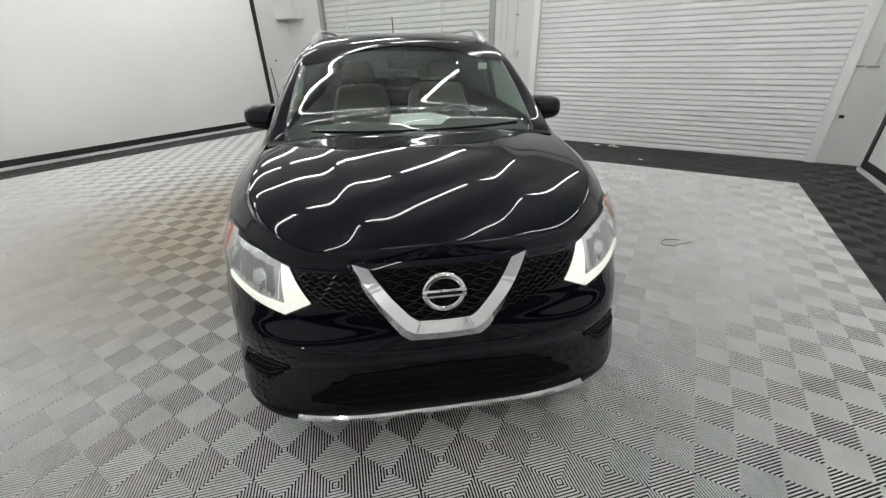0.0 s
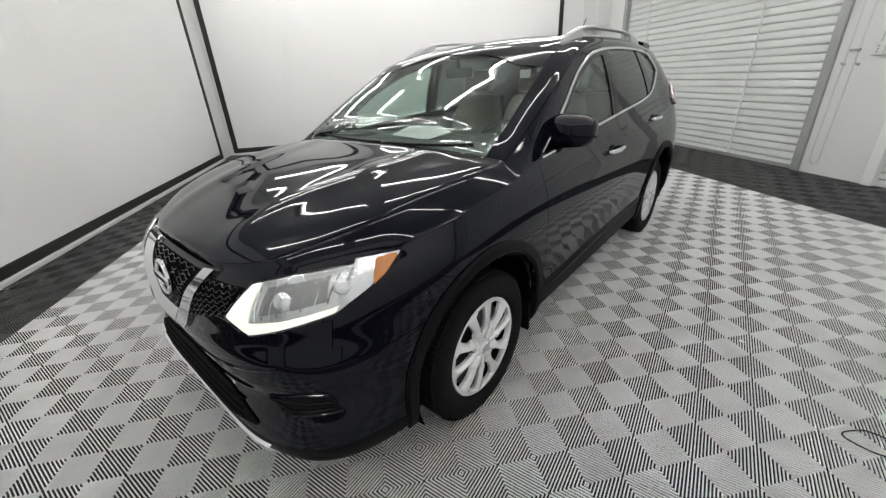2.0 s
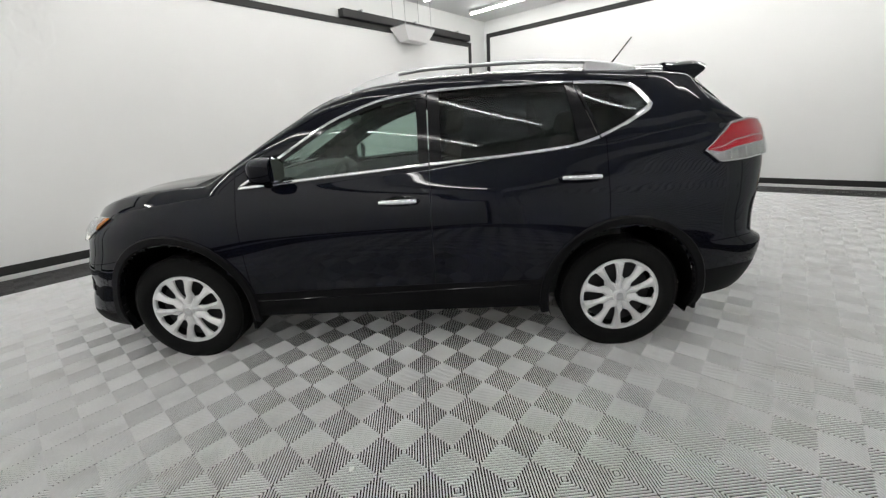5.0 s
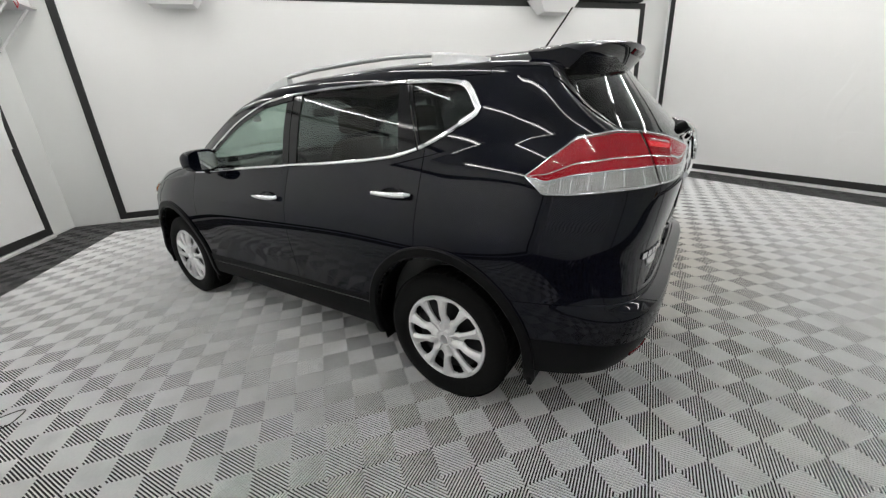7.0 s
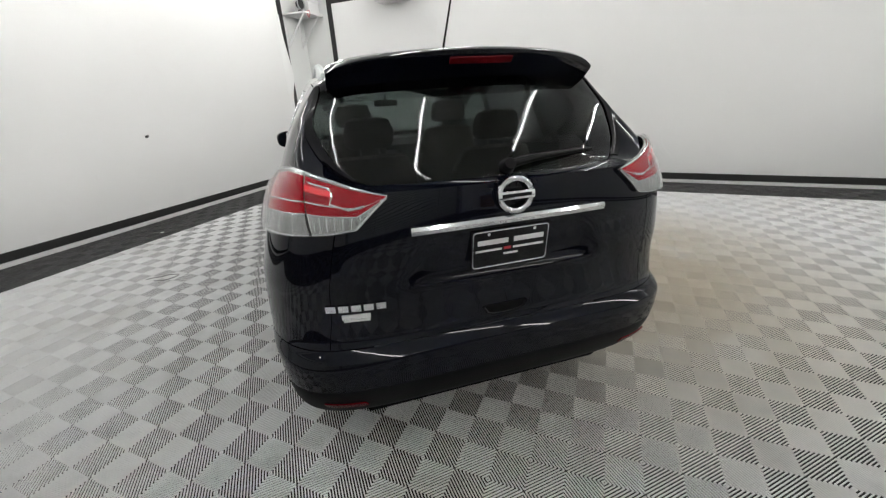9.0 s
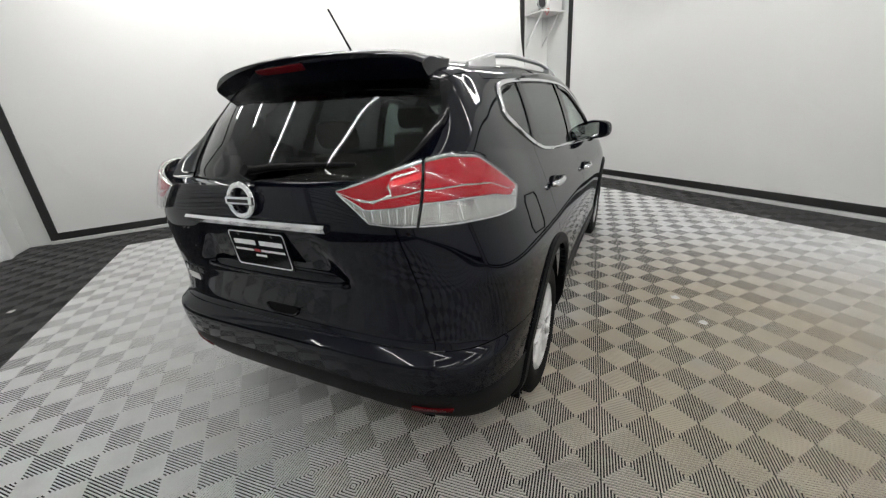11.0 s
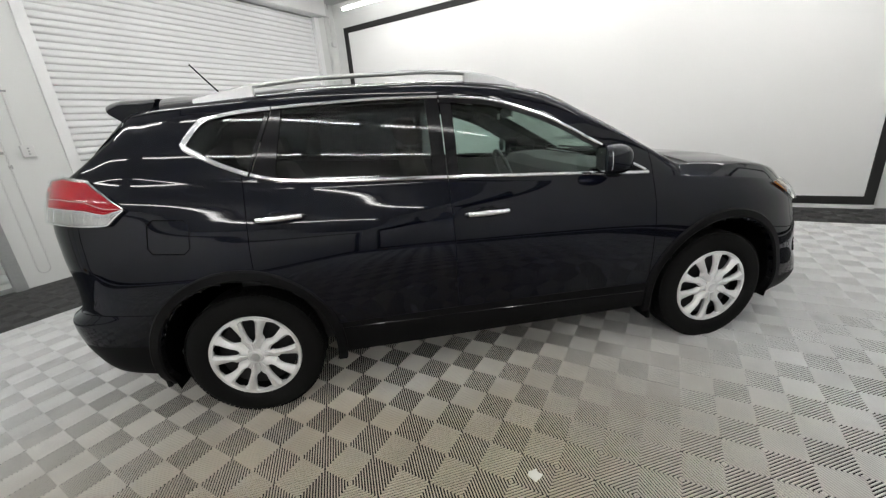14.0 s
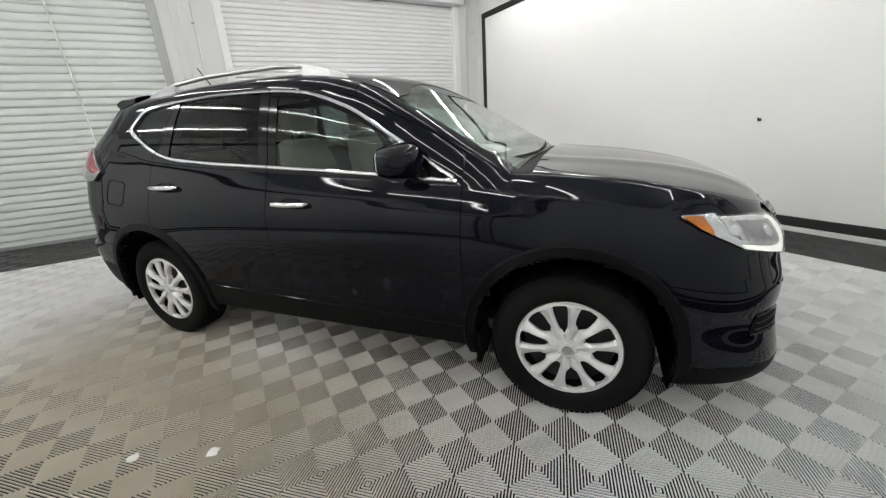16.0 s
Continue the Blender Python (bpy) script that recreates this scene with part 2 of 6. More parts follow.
def cylinder(r0, r1, depth, m=None, seg=24, bm=None, caps=True):
    bm = bm or bmesh.new()
    bmesh.ops.create_cone(bm, cap_ends=caps, segments=seg, radius1=r0, radius2=r1, depth=depth, matrix=m or Matrix())
    return bm


def tube(points, radius, seg=8, closed=False, bm=None, flat=1.0, up=(0, 0, 1)):
    """A round or flattened bar swept along points; radius may be a list."""
    bm = bm or bmesh.new()
    pts = [Vector(p) for p in points]
    n = len(pts)
    rs = radius if isinstance(radius, (list, tuple)) else [radius] * n
    rings = []
    for i, p in enumerate(pts):
        a = pts[(i - 1) % n] if closed or i > 0 else p
        b = pts[(i + 1) % n] if closed or i < n - 1 else p
        d = (b - a).normalized()
        s = d.cross(Vector(up))
        s = s.normalized() if s.length > 1e-4 else d.orthogonal().normalized()
        w = s.cross(d).normalized()
        rings.append([bm.verts.new(p + rs[i] * (math.cos(k * 2 * math.pi / seg) * s + flat * math.sin(k * 2 * math.pi / seg) * w)) for k in range(seg)])
    for i in range(n if closed else n - 1):
        for k in range(seg):
            bm.faces.new((rings[i][k], rings[i][(k + 1) % seg], rings[(i + 1) % n][(k + 1) % seg], rings[(i + 1) % n][k]))
    if not closed:
        bm.faces.new(rings[0])
        bm.faces.new(list(reversed(rings[-1])))
    bmesh.ops.recalc_face_normals(bm, faces=bm.faces)
    return bm


def sweep(points, profile, normals, closed=False, bm=None):
    """A profile of (across, out) pairs swept along points; normals: the outward way at each point."""
    bm = bm or bmesh.new()
    n, k = len(points), len(profile)
    rings = []
    for i in range(n):
        p, o = Vector(points[i]), Vector(normals[i]).normalized()
        a = Vector(points[(i - 1) % n] if closed or i else points[i])
        b = Vector(points[(i + 1) % n] if closed or i < n - 1 else points[i])
        d = (b - a).normalized()
        c = o.cross(d).normalized()
        rings.append([bm.verts.new(p + c * u + o * v) for u, v in profile])
    for i in range(n if closed else n - 1):
        for j in range(k):
            bm.faces.new((rings[i][j], rings[i][(j + 1) % k], rings[(i + 1) % n][(j + 1) % k], rings[(i + 1) % n][j]))
    if not closed:
        bm.faces.new(rings[0])
        bm.faces.new(list(reversed(rings[-1])))
    bmesh.ops.recalc_face_normals(bm, faces=bm.faces)
    return bm


def slab(outline, z0, z1, bevel=0.0, bm=None):
    """A flat plate with the outline in its own x and y."""
    bm = bm or bmesh.new()
    low = [bm.verts.new((x, y, z0)) for x, y in outline]
    high = [bm.verts.new((x, y, z1)) for x, y in outline]
    k = len(outline)
    top = bm.faces.new(high)
    bm.faces.new(list(reversed(low)))
    for i in range(k):
        bm.faces.new((low[i], low[(i + 1) % k], high[(i + 1) % k], high[i]))
    bmesh.ops.recalc_face_normals(bm, faces=bm.faces)
    if bevel:
        bmesh.ops.bevel(bm, geom=list(top.edges), offset=bevel, segments=2, affect="EDGES")
    return bm


def curve_fn(xs, ys):
    """A smooth line through points, without overshoot."""
    xs, ys = np.array(xs, float), np.array(ys, float)
    h, d = np.diff(xs), np.diff(ys) / np.diff(xs)
    m = np.zeros(len(xs))
    m[0], m[-1] = d[0], d[-1]
    for i in range(1, len(xs) - 1):
        m[i] = 0 if d[i - 1] * d[i] <= 0 else (h[i - 1] + h[i]) / (h[i - 1] / d[i] + h[i] / d[i - 1])

    def at(x):
        x = np.clip(np.asarray(x, float), xs[0], xs[-1])
        i = np.clip(np.searchsorted(xs, x) - 1, 0, len(xs) - 2)
        s = (x - xs[i]) / h[i]
        return (2 * s**3 - 3 * s**2 + 1) * ys[i] + (s**3 - 2 * s**2 + s) * h[i] * m[i] + (-2 * s**3 + 3 * s**2) * ys[i + 1] + (s**3 - s**2) * h[i] * m[i + 1]

    return at


# ---- the room ----
# The room's own axes: u along the short side, v along the long side, turned against the car.
ROOM_TURN = 51.026
ROOM = Matrix.Rotation(radians(ROOM_TURN), 4, "Z")
U0, U1, V0, V1, TOP = -4.16, 4.91, -4.20, 7.09, 3.85
SQ, OU, OV = 0.15231, 0.4687, -0.0509


def room_object(name, bm, mat, label, category, kind="", smooth=False, group=""):
    bm.transform(ROOM)
    return tagged(mesh_object(name, bm, mat, smooth), label, category, group, kind)


def room_part(name, bm, mat, parent, label="", smooth=False):
    return part(name, bm, mat, parent, label, smooth)


def room_thing(name, label, category, kind="", group=""):
    return thing(name, label, category, ROOM, group, kind)


floor = thing("floor", "grey ribbed plastic garage floor tiles with a charcoal border", "floor", kind="structure")
base = bmesh.new()
box(U0 - 0.2, U1 + 0.2, V0 - 0.2, V1 + 0.2, -0.12, -0.0082, bm=base)
base.transform(ROOM)
part("underlay", base, UNDERLAY, floor, "dark subfloor under the open ribs", False)

DOOR_A, DOOR_B, DOOR_TOP = (-3.68, 0.62), (1.48, 5.85), 3.55

# wall_east carries the two shutter openings
t = 0.2
wb = bmesh.new()
for v0, v1, z0, z1 in ((V0, DOOR_A[0], 0, TOP), (DOOR_A[1], DOOR_B[0], 0, TOP), (DOOR_B[1], V1, 0, TOP), (DOOR_A[0], DOOR_A[1], DOOR_TOP, TOP), (DOOR_B[0], DOOR_B[1], DOOR_TOP, TOP)):
    box(U1, U1 + t, v0, v1, z0, z1, bm=wb)
room_object("wall_east", wb, WALL, "white painted block wall with two shutter openings", "wall", "structure")
room_object("wall_west", box(U0 - t, U0, V0 - t, V1 + t, 0, TOP), WALL, "white painted wall behind a framed backdrop", "wall", "structure")
room_object("wall_south", box(U0, U1 + t, V0 - t, V0, 0, TOP), WALL, "white painted wall behind a framed backdrop", "wall", "structure")
room_object("wall_north", box(U0, U1 + t, V1, V1 + t, 0, TOP), WALL, "white painted wall behind a framed backdrop", "wall", "structure")
room_object("ceiling", box(U0 - t, U1 + t + 0.8, V0 - t, V1 + t, TOP, TOP + 0.15), CEILING, "white painted ceiling", "ceiling", "structure")
room_object("wall_behind_shutters", box(U1 + 0.75, U1 + 0.9, V0 - t, V1 + t, -0.1, TOP), WALL, "plain wall behind the shutters", "wall", "structure")


def shutter(name, v0, v1, mat, guide_mat, pitch, label):
    """A rolled-down steel shutter: curved slats in two guide rails, with a bottom bar."""
    th = room_thing(name, label, "roller door", "structure")
    u = U1 + 0.06
    n = math.ceil(DOOR_TOP / pitch)
    slat = bmesh.new()
    k = 5
    rows = []
    for j in range(k + 1):
        a = j / k
        rows.append((u - 0.004 - 0.010 * (1 - a) * min(1, 6 * a), pitch * (0.10 + 0.84 * a)))
    rows = [(u + 0.012, 0.0)] + rows + [(u + 0.012, pitch)]
    for side in (0,):
        prev = None
        for uu, z in rows:
            pair = [slat.verts.new((uu, v0 + 0.03, z)), slat.verts.new((uu, v1 - 0.03, z))]
            if prev:
                slat.faces.new((prev[0], prev[1], pair[1], pair[0]))
            prev = pair
    bmesh.ops.recalc_face_normals(slat, faces=slat.faces)
    g = bmesh.ops.extrude_face_region(slat, geom=list(slat.faces))
    bmesh.ops.translate(slat, verts=[x for x in g["geom"] if isinstance(x, bmesh.types.BMVert)], vec=(0.02, 0, 0))
    bmesh.ops.recalc_face_normals(slat, faces=slat.faces)
    first = None
    for i in range(n):
        if first is None:
            first = room_part("slat", slat, mat, th, "", True)
            first.data.set_sharp_from_angle(angle=radians(50))
        else:
            o = new("slat", first.data)
            o.parent = th
            o.location = (0, 0, i * pitch)
    first.location = (0, 0, 0)
    room_part("bottom_bar", box(u - 0.02, u + 0.03, v0 + 0.02, v1 - 0.02, -0.005, 0.05, 0.006), guide_mat, th, "steel bottom bar")
    for a, b in ((v0 - 0.06, v0 + 0.05), (v1 - 0.05, v1 + 0.06)):
        room_part("guide_rail", box(U1 - 0.035, U1 + 0.10, a, b, 0, DOOR_TOP, 0.005), guide_mat, th, "steel guide rail")
    room_part("hood_box", box(U1 - 0.22, U1 + 0.2, v0 - 0.1, v1 + 0.1, DOOR_TOP, DOOR_TOP + 0.3, 0.02), mat, th, "shutter hood above the opening")
    return th


shutter("roller_door_white", DOOR_A[0], DOOR_A[1], SHUTTER, SHUTTER, 0.078, "closed white steel roller shutter with narrow slats")
shutter("roller_door_grey", DOOR_B[0], DOOR_B[1], SHUTTER_GREY, GUIDE, 0.105, "closed grey-white steel roller shutter with wide slats")


def backdrop(axis, at, inward, a0, a1, z0, z1, label):
    """A white canvas stretched in a flat black frame on a wall."""
    th = room_thing("framed_backdrop", label, "backdrop panel", group="framed backdrops")
    w, d = 0.10, 0.05

    def bar(p0, p1, q0, q1, m, name, lab, depth0, depth1, bev=0.004):
        lo, hi = at + inward * depth0, at + inward * depth1
        lo, hi = min(lo, hi), max(lo, hi)
        b = box(p0, p1, lo, hi, q0, q1, bev) if axis == "v" else box(lo, hi, p0, p1, q0, q1, bev)
        return room_part(name, b, m, th, lab)

    bar(a0 + w, a1 - w, z0 + w, z1 - w, CANVAS, "canvas", "taut white canvas", 0.004, 0.03, 0.0)
    bar(a0, a0 + w, z0, z1, FRAME, "frame_upright", "matt black frame bar", 0.0, d)
    bar(a1 - w, a1, z0, z1, FRAME, "frame_upright", "matt black frame bar", 0.0, d)
    bar(a0 + w, a1 - w, z0, z0 + w, FRAME, "frame_bottom", "matt black frame bar", 0.0, d)
    bar(a0 + w, a1 - w, z1 - w, z1, FRAME, "frame_top", "matt black frame bar", 0.0, d)
    return th


for p in ((-4.06, 4.03, V1 - 0.075, V1), (-3.55, 4.64, V0, V0 + 0.075)):
    room_object("baseboard", box(p[0], p[1], p[2], p[3], 0.001, 0.047, 0.004), FIXTURE, "white floor batten under a black frame", "baseboard", "structure")
room_object("baseboard", box(U0, U0 + 0.075, -3.55, 6.45, 0.001, 0.047, 0.004), FIXTURE, "white floor batten under a black frame", "baseboard", "structure")
room_object("trim", box(4.035, 4.13, V1 - 0.045, V1 - 0.001, 0.001, 3.6, 0.004), FIXTURE, "white upright board beside a black frame", "trim", "structure")
backdrop("v", V1, -1, -4.06, 4.03, 0.05, 3.55, "large white canvas backdrop in a black frame, filling a long wall")
backdrop("u", U0, 1, -3.55, 6.45, 0.05, 3.29, "large white canvas backdrop in a black frame, the longest")
backdrop("v", V0, 1, -3.55, 4.64, 0.05, 3.39, "large white canvas backdrop in a black frame with wrinkled lower corner")


# slack edge of the south canvas, hanging over the black upright
edge = bmesh.new()
prev = None
for k in range(41):
    z = 1.25 + 1.75 * k / 40
    bulge = math.exp(-(((z - 1.95) / (0.26 if z < 1.95 else 0.50)) ** 2)) * min(1.0, k / 4, (40 - k) / 4)
    reach = -3.444 - 0.112 * bulge
    row = [edge.verts.new((u, V0 + d, z)) for u, d in ((-3.36, 0.0305), (-3.41, 0.034 + 0.012 * bulge), (-3.44, 0.046 + 0.008 * bulge), (0.5 * (reach - 3.44), 0.050 + 0.006 * bulge), (reach, 0.050 + 0.005 * bulge))]
    if prev:
        for m in range(4):
            edge.faces.new((prev[m], row[m], row[m + 1], prev[m + 1]))
    prev = row
bmesh.ops.recalc_face_normals(edge, faces=edge.faces)
bmesh.ops.solidify(edge, geom=list(edge.faces), thickness=0.002)
room_object("canvas_flap", edge, CANVAS, "slack white canvas edge hanging over a black frame upright", "canvas", smooth=True)


def light_row(v, u0, u1, length=2.35, gap=0.3, hang=0.0):
    u, top = u0, TOP - hang
    while u + length <= u1 + 0.01:
        th = room_thing("ceiling_light", "lit white tube lamp on a slim ceiling batten", "ceiling light", group="ceiling tube lights")
        room_part("batten", box(u, u + length, v - 0.05, v + 0.05, top - 0.06, top - 0.001, 0.008), FIXTURE, th, "white metal batten")
        room_part("tube", tube([(u + 0.03, v, top - 0.085), (u + length - 0.03, v, top - 0.085)], 0.019, 12), TUBE, th, "glowing tube", True)
        if hang:
            for a in (u + 0.3, u + length - 0.3):
                room_part("hanger", tube([(a, v, top - 0.002), (a, v, TOP)], 0.005, 6), GUIDE, th, "thin rod")
        u += length + gap


for v in (-3.35, -1.8, -0.25, 1.3, 2.85, 4.4, 5.95):
    light_row(v, -3.75, 4.5, hang=0.33 if v < -3 else 0.0)


# ---- the car: nose towards -y, on the floor at the middle of the world ----
WHEEL_Y, WHEEL_R = 1.342, 0.344
half_width = curve_fn([0.18, 0.25, 0.34, 0.48, 0.65, 0.80, 0.90, 1.00, 1.10, 1.20, 1.30, 1.36], [0.80, 0.855, 0.884, 0.896, 0.910, 0.915, 0.908, 0.880, 0.842, 0.802, 0.755, 0.72])
nose_y = curve_fn([0.18, 0.24, 0.32, 0.40, 0.50, 0.57, 0.62, 0.70, 0.80, 0.88, 0.94, 1.4], [-2.08, -2.18, -2.213, -2.203, -2.192, -2.211, -2.216, -2.203, -2.185, -2.135, -2.05, -1.87])
tail_y = curve_fn([0.18, 0.30, 0.40, 0.52, 0.645, 0.668, 0.70, 0.85, 1.00, 1.12, 1.22, 1.36], [2.01, 2.10, 2.185, 2.235, 2.250, 2.212, 2.188, 2.200, 2.226, 2.241, 2.236, 2.212])
top_z = curve_fn([-2.25, -2.1, -1.9, -1.7, -1.45, -1.2, -0.9, -0.5, 0.26, 0.9, 1.25, 1.55, 1.8, 2.0, 2.15, 2.3], [0.885, 0.895, 0.925, 0.96, 1.0, 1.032, 1.062, 1.094, 1.146, 1.19, 1.225, 1.275, 1.305, 1.30, 1.265, 1.235])
bottom_z = curve_fn([-2.25, -1.9, -1.6, -0.9, 0.9, 1.7, 2.0, 2.3], [0.185, 0.185, 0.24, 0.285, 0.29, 0.315, 0.35, 0.37])
FRONT_C, REAR_C = -0.95, 1.30
front_n = curve_fn([0.2, 0.35, 0.55, 0.75, 0.95], [5.4, 5.0, 4.0, 3.4, 3.2])
rear_n = curve_fn([0.2, 0.40, 0.55, 0.85, 1.05, 1.3], [4.5, 6.0, 6.0, 4.8, 4.8, 4.4])


def flare(y, z):
    """How much the flanks swell over the wheels and at the tail's shoulders, and draw in along the doors' lower half."""
    wheels = 0.016 * (math.exp(-(((y + 1.34) / 0.42) ** 2)) + math.exp(-(((y - 1.34) / 0.44) ** 2))) * math.exp(-(((z - 0.66) / 0.20) ** 2))
    doors = -0.014 * math.exp(-((y / 0.62) ** 4)) * math.exp(-(((z - 0.56) / 0.12) ** 2))
    k = min(max((y - 1.35) / 0.5, 0.0), 1.0)
    tail = 0.018 * k * k * (3 - 2 * k) * math.exp(-(((z - 1.2) / 0.15) ** 2))
    return 1 + wheels + doors + tail


def outline(f, z):
    """Half the plan outline at height z: f runs 0 to 1 round the nose, 1 to 2 along the side, 2 to 3 round the tail."""
    x, y = smooth_outline(f, z)
    return x * flare(y, z), y


def smooth_outline(f, z):
    hw, nf, nr = float(half_width(z)), float(front_n(z)), float(rear_n(z))
    if f <= 1:
        a = f * math.pi / 2
        yf = float(nose_y(z))
        return hw * math.sin(a) ** (2 / nf), FRONT_C + (yf - FRONT_C) * math.cos(a) ** (2 / nf)
    if f <= 2:
        return hw, FRONT_C + (REAR_C - FRONT_C) * (f - 1)
    a = (3 - f) * math.pi / 2
    yr = float(tail_y(z))
    return hw * math.sin(a) ** (2 / nr), REAR_C + (yr - REAR_C) * max(math.cos(a), 0.0) ** (2 / nr)


def even_f(part_no, count, z=0.7):
    fs = np.linspace(0, 1, 400) ** (1.6 if part_no == 0 else 1.0) + part_no
    if part_no == 2:
        fs = 3 - (np.linspace(0, 1, 400) ** 1.9)[::-1]
    pts = np.array([outline(float(f), z) for f in fs])
    s = np.concatenate([[0], np.cumsum(np.hypot(*np.diff(pts, axis=0).T))])
    return np.interp(np.linspace(0, s[-1], count), s, fs)


def shell(f, s):
    """A point of the lower body: f round the plan, s from the sill (0) to the shoulder (1)."""
    z = 0.7
    for _ in range(4):
        x, y = outline(f, z)
        z = float(bottom_z(y)) + s * (float(top_z(y)) - float(bottom_z(y)))
    x, y = outline(f, z)
    return Vector((x, y, z))


def shell_z(f, z):
    x, y = outline(f, z)
    return Vector((x, y, z))


def shell_normal(f, z):
    d = 0.004
    a, b = shell_z(min(f + d, 3), z), shell_z(max(f - d, 0), z)
    c, e = shell_z(f, z + 0.01), shell_z(f, z - 0.01)
    n = (a - b).cross(c - e)
    mid = shell_z(f, z)
    out = Vector((mid.x, mid.y * 0.3, 0))
    n = n if n.dot(out) > 0 else -n
    return n.normalized()


def f_at_x(x, z, rear=False):
    lo, hi = (2.0, 3.0) if rear else (0.0, 1.0)
    for _ in range(40):
        mid = (lo + hi) / 2
        if (outline(mid, z)[0] < x) != rear:
            lo = mid
        else:
            hi = mid
    return (lo + hi) / 2


def f_at_y(y, z):
    lo, hi = 0.0, 3.0
    for _ in range(40):
        mid = (lo + hi) / 2
        if outline(mid, z)[1] < y:
            lo = mid
        else:
            hi = mid
    return (lo + hi) / 2


centre_z = curve_fn([-2.25, -2.17, -2.1, -2.0, -1.8, -1.5, -1.2, -1.165, -1.145, -1.09, -1.075, -1.062, -0.91, -0.60, -0.29, -0.03, 0.4, 0.9, 1.5, 1.84, 1.88, 1.92, 2.0, 2.1, 2.194, 2.207, 2.225, 2.3], [0.885, 0.92, 0.957, 1.004, 1.066, 1.115, 1.148, 1.154, 1.125, 1.118, 1.130, 1.162, 1.262, 1.445, 1.602, 1.65, 1.678, 1.690, 1.687, 1.652, 1.614, 1.569, 1.481, 1.372, 1.2700, 1.257, 1.247, 1.235])
edge_z = curve_fn([-2.25, -2.1, -1.9, -1.5, -1.2, -1.10, -1.075, -1.062, -0.91, -0.60, -0.29, -0.03, 0.3, 0.8, 1.3, 1.7, 1.86, 1.95, 2.05, 2.15, 2.19, 2.3], [0.885, 0.92, 0.992, 1.08, 1.106, 1.11, 1.113, 1.121, 1.215, 1.40, 1.55, 1.61, 1.634, 1.638, 1.618, 1.592, 1.578, 1.507, 1.402, 1.298, 1.259, 1.235])
edge_x = curve_fn([-2.25, -1.8, -1.05, -0.55, -0.25, 0.3, 1.0, 1.6, 1.88, 2.0, 2.1, 2.2, 2.3], [0.62, 0.70, 0.775, 0.735, 0.69, 0.655, 0.618, 0.590, 0.580, 0.625, 0.665, 0.70, 0.72])
N_TOP, N_SIDE = 22, 34


def roof_row(y, xe, ze):
    """Half a section over the shoulder at y, from the middle line down to the shoulder's edge."""
    zc, zs = float(centre_z(y)), float(edge_z(y))
    zs = max(zs, ze)
    xs = min(float(edge_x(y)), 0.90 * xe)
    ridge = 0.007 * float(np.interp(y, [-2.2, -2.0, -1.2, -1.05], [0, 1, 1, 0]))
    xr = float(np.interp(y, [-2.1, -1.1], [0.27, 0.47]))
    p = []
    for i in range(N_TOP + 1):
        a = i / N_TOP
        p.append((xs * a, zc - (zc - zs) * a ** (2.0 if -1.1 < y < 0 else 2.3) + ridge * math.exp(-(((xs * a - xr) / 0.07) ** 2))))
    for i in range(1, N_SIDE + 1):
        a = i / N_SIDE
        p.append((xs + (xe - xs) * a + 0.018 * math.sin(math.pi * a) * min(1, (zs - ze) / 0.3), zs + (ze - zs) * a))
    p = np.array(p)
    for _ in range(int(np.interp(y, [1.55, 1.88], [14, 4]))):
        q = p.copy()
        lo, hi = N_TOP - 3, N_TOP + 7
        q[lo:hi] = 0.25 * p[lo - 1:hi - 1] + 0.5 * p[lo:hi] + 0.25 * p[lo + 1:hi + 1]
        p = q
    return p


NOSE_F, SIDE_F, TAIL_F = even_f(0, 64), np.linspace(1, 2, 131), even_f(2, 76)
ALL_F = np.concatenate([NOSE_F[:-1], SIDE_F, TAIL_F[1:]])
N_S = 62


def dent(x, z):
    """Depth of the plate recess pressed into the tailgate."""
    half = float(np.interp(z, [0.90, 1.10], [0.425, 0.335]))
    a = min(max((half - abs(x)) / 0.10, 0.0), 1.0)
    b = min(max((z - 0.893) / 0.022, 0.0), 1.0) * min(max((1.13 - z) / 0.20, 0.0), 1.0)
    return 0.026 * a * a * (3 - 2 * a) * b


GRID = [[shell(float(f), j / N_S) for j in range(N_S + 1)] for f in ALL_F]
for f, col in zip(ALL_F, GRID):
    if f > 2:
        for p in col:
            p.y -= dent(p.x, p.z)

# sections over the shoulder, one for each point of its edge
ROWS = []
for col in GRID:
    e = col[-1]
    ROWS.append((e.y, roof_row(e.y, max(e.x, 1e-4), e.z)))
ROW_Y = np.array([r[0] for r in ROWS])


def bow(y, x, j=0):
    """How far the tail's corners sweep forward above the shoulder."""
    k = float(np.interp(y, [1.5, 1.9], [0, 1]))
    k = k * k * (3 - 2 * k)
    fade = 1.0 if j <= N_TOP else (1 - (j - N_TOP) / N_SIDE) ** 1.3
    return -0.15 * k * (abs(x) / 0.62) ** 2 * fade


def over_x(y, z):
    """Half width of the cabin's side at y and height z."""
    i = int(np.clip(np.searchsorted(ROW_Y, y), 1, len(ROW_Y) - 1))
    w = (y - ROW_Y[i - 1]) / max(ROW_Y[i] - ROW_Y[i - 1], 1e-6)
    got = []
    for k in (i - 1, i):
        p = ROWS[k][1][N_TOP - 4:]
        got.append(np.interp(-z, -p[:, 1], p[:, 0]))
    return float(got[0] * (1 - w) + got[1] * w)


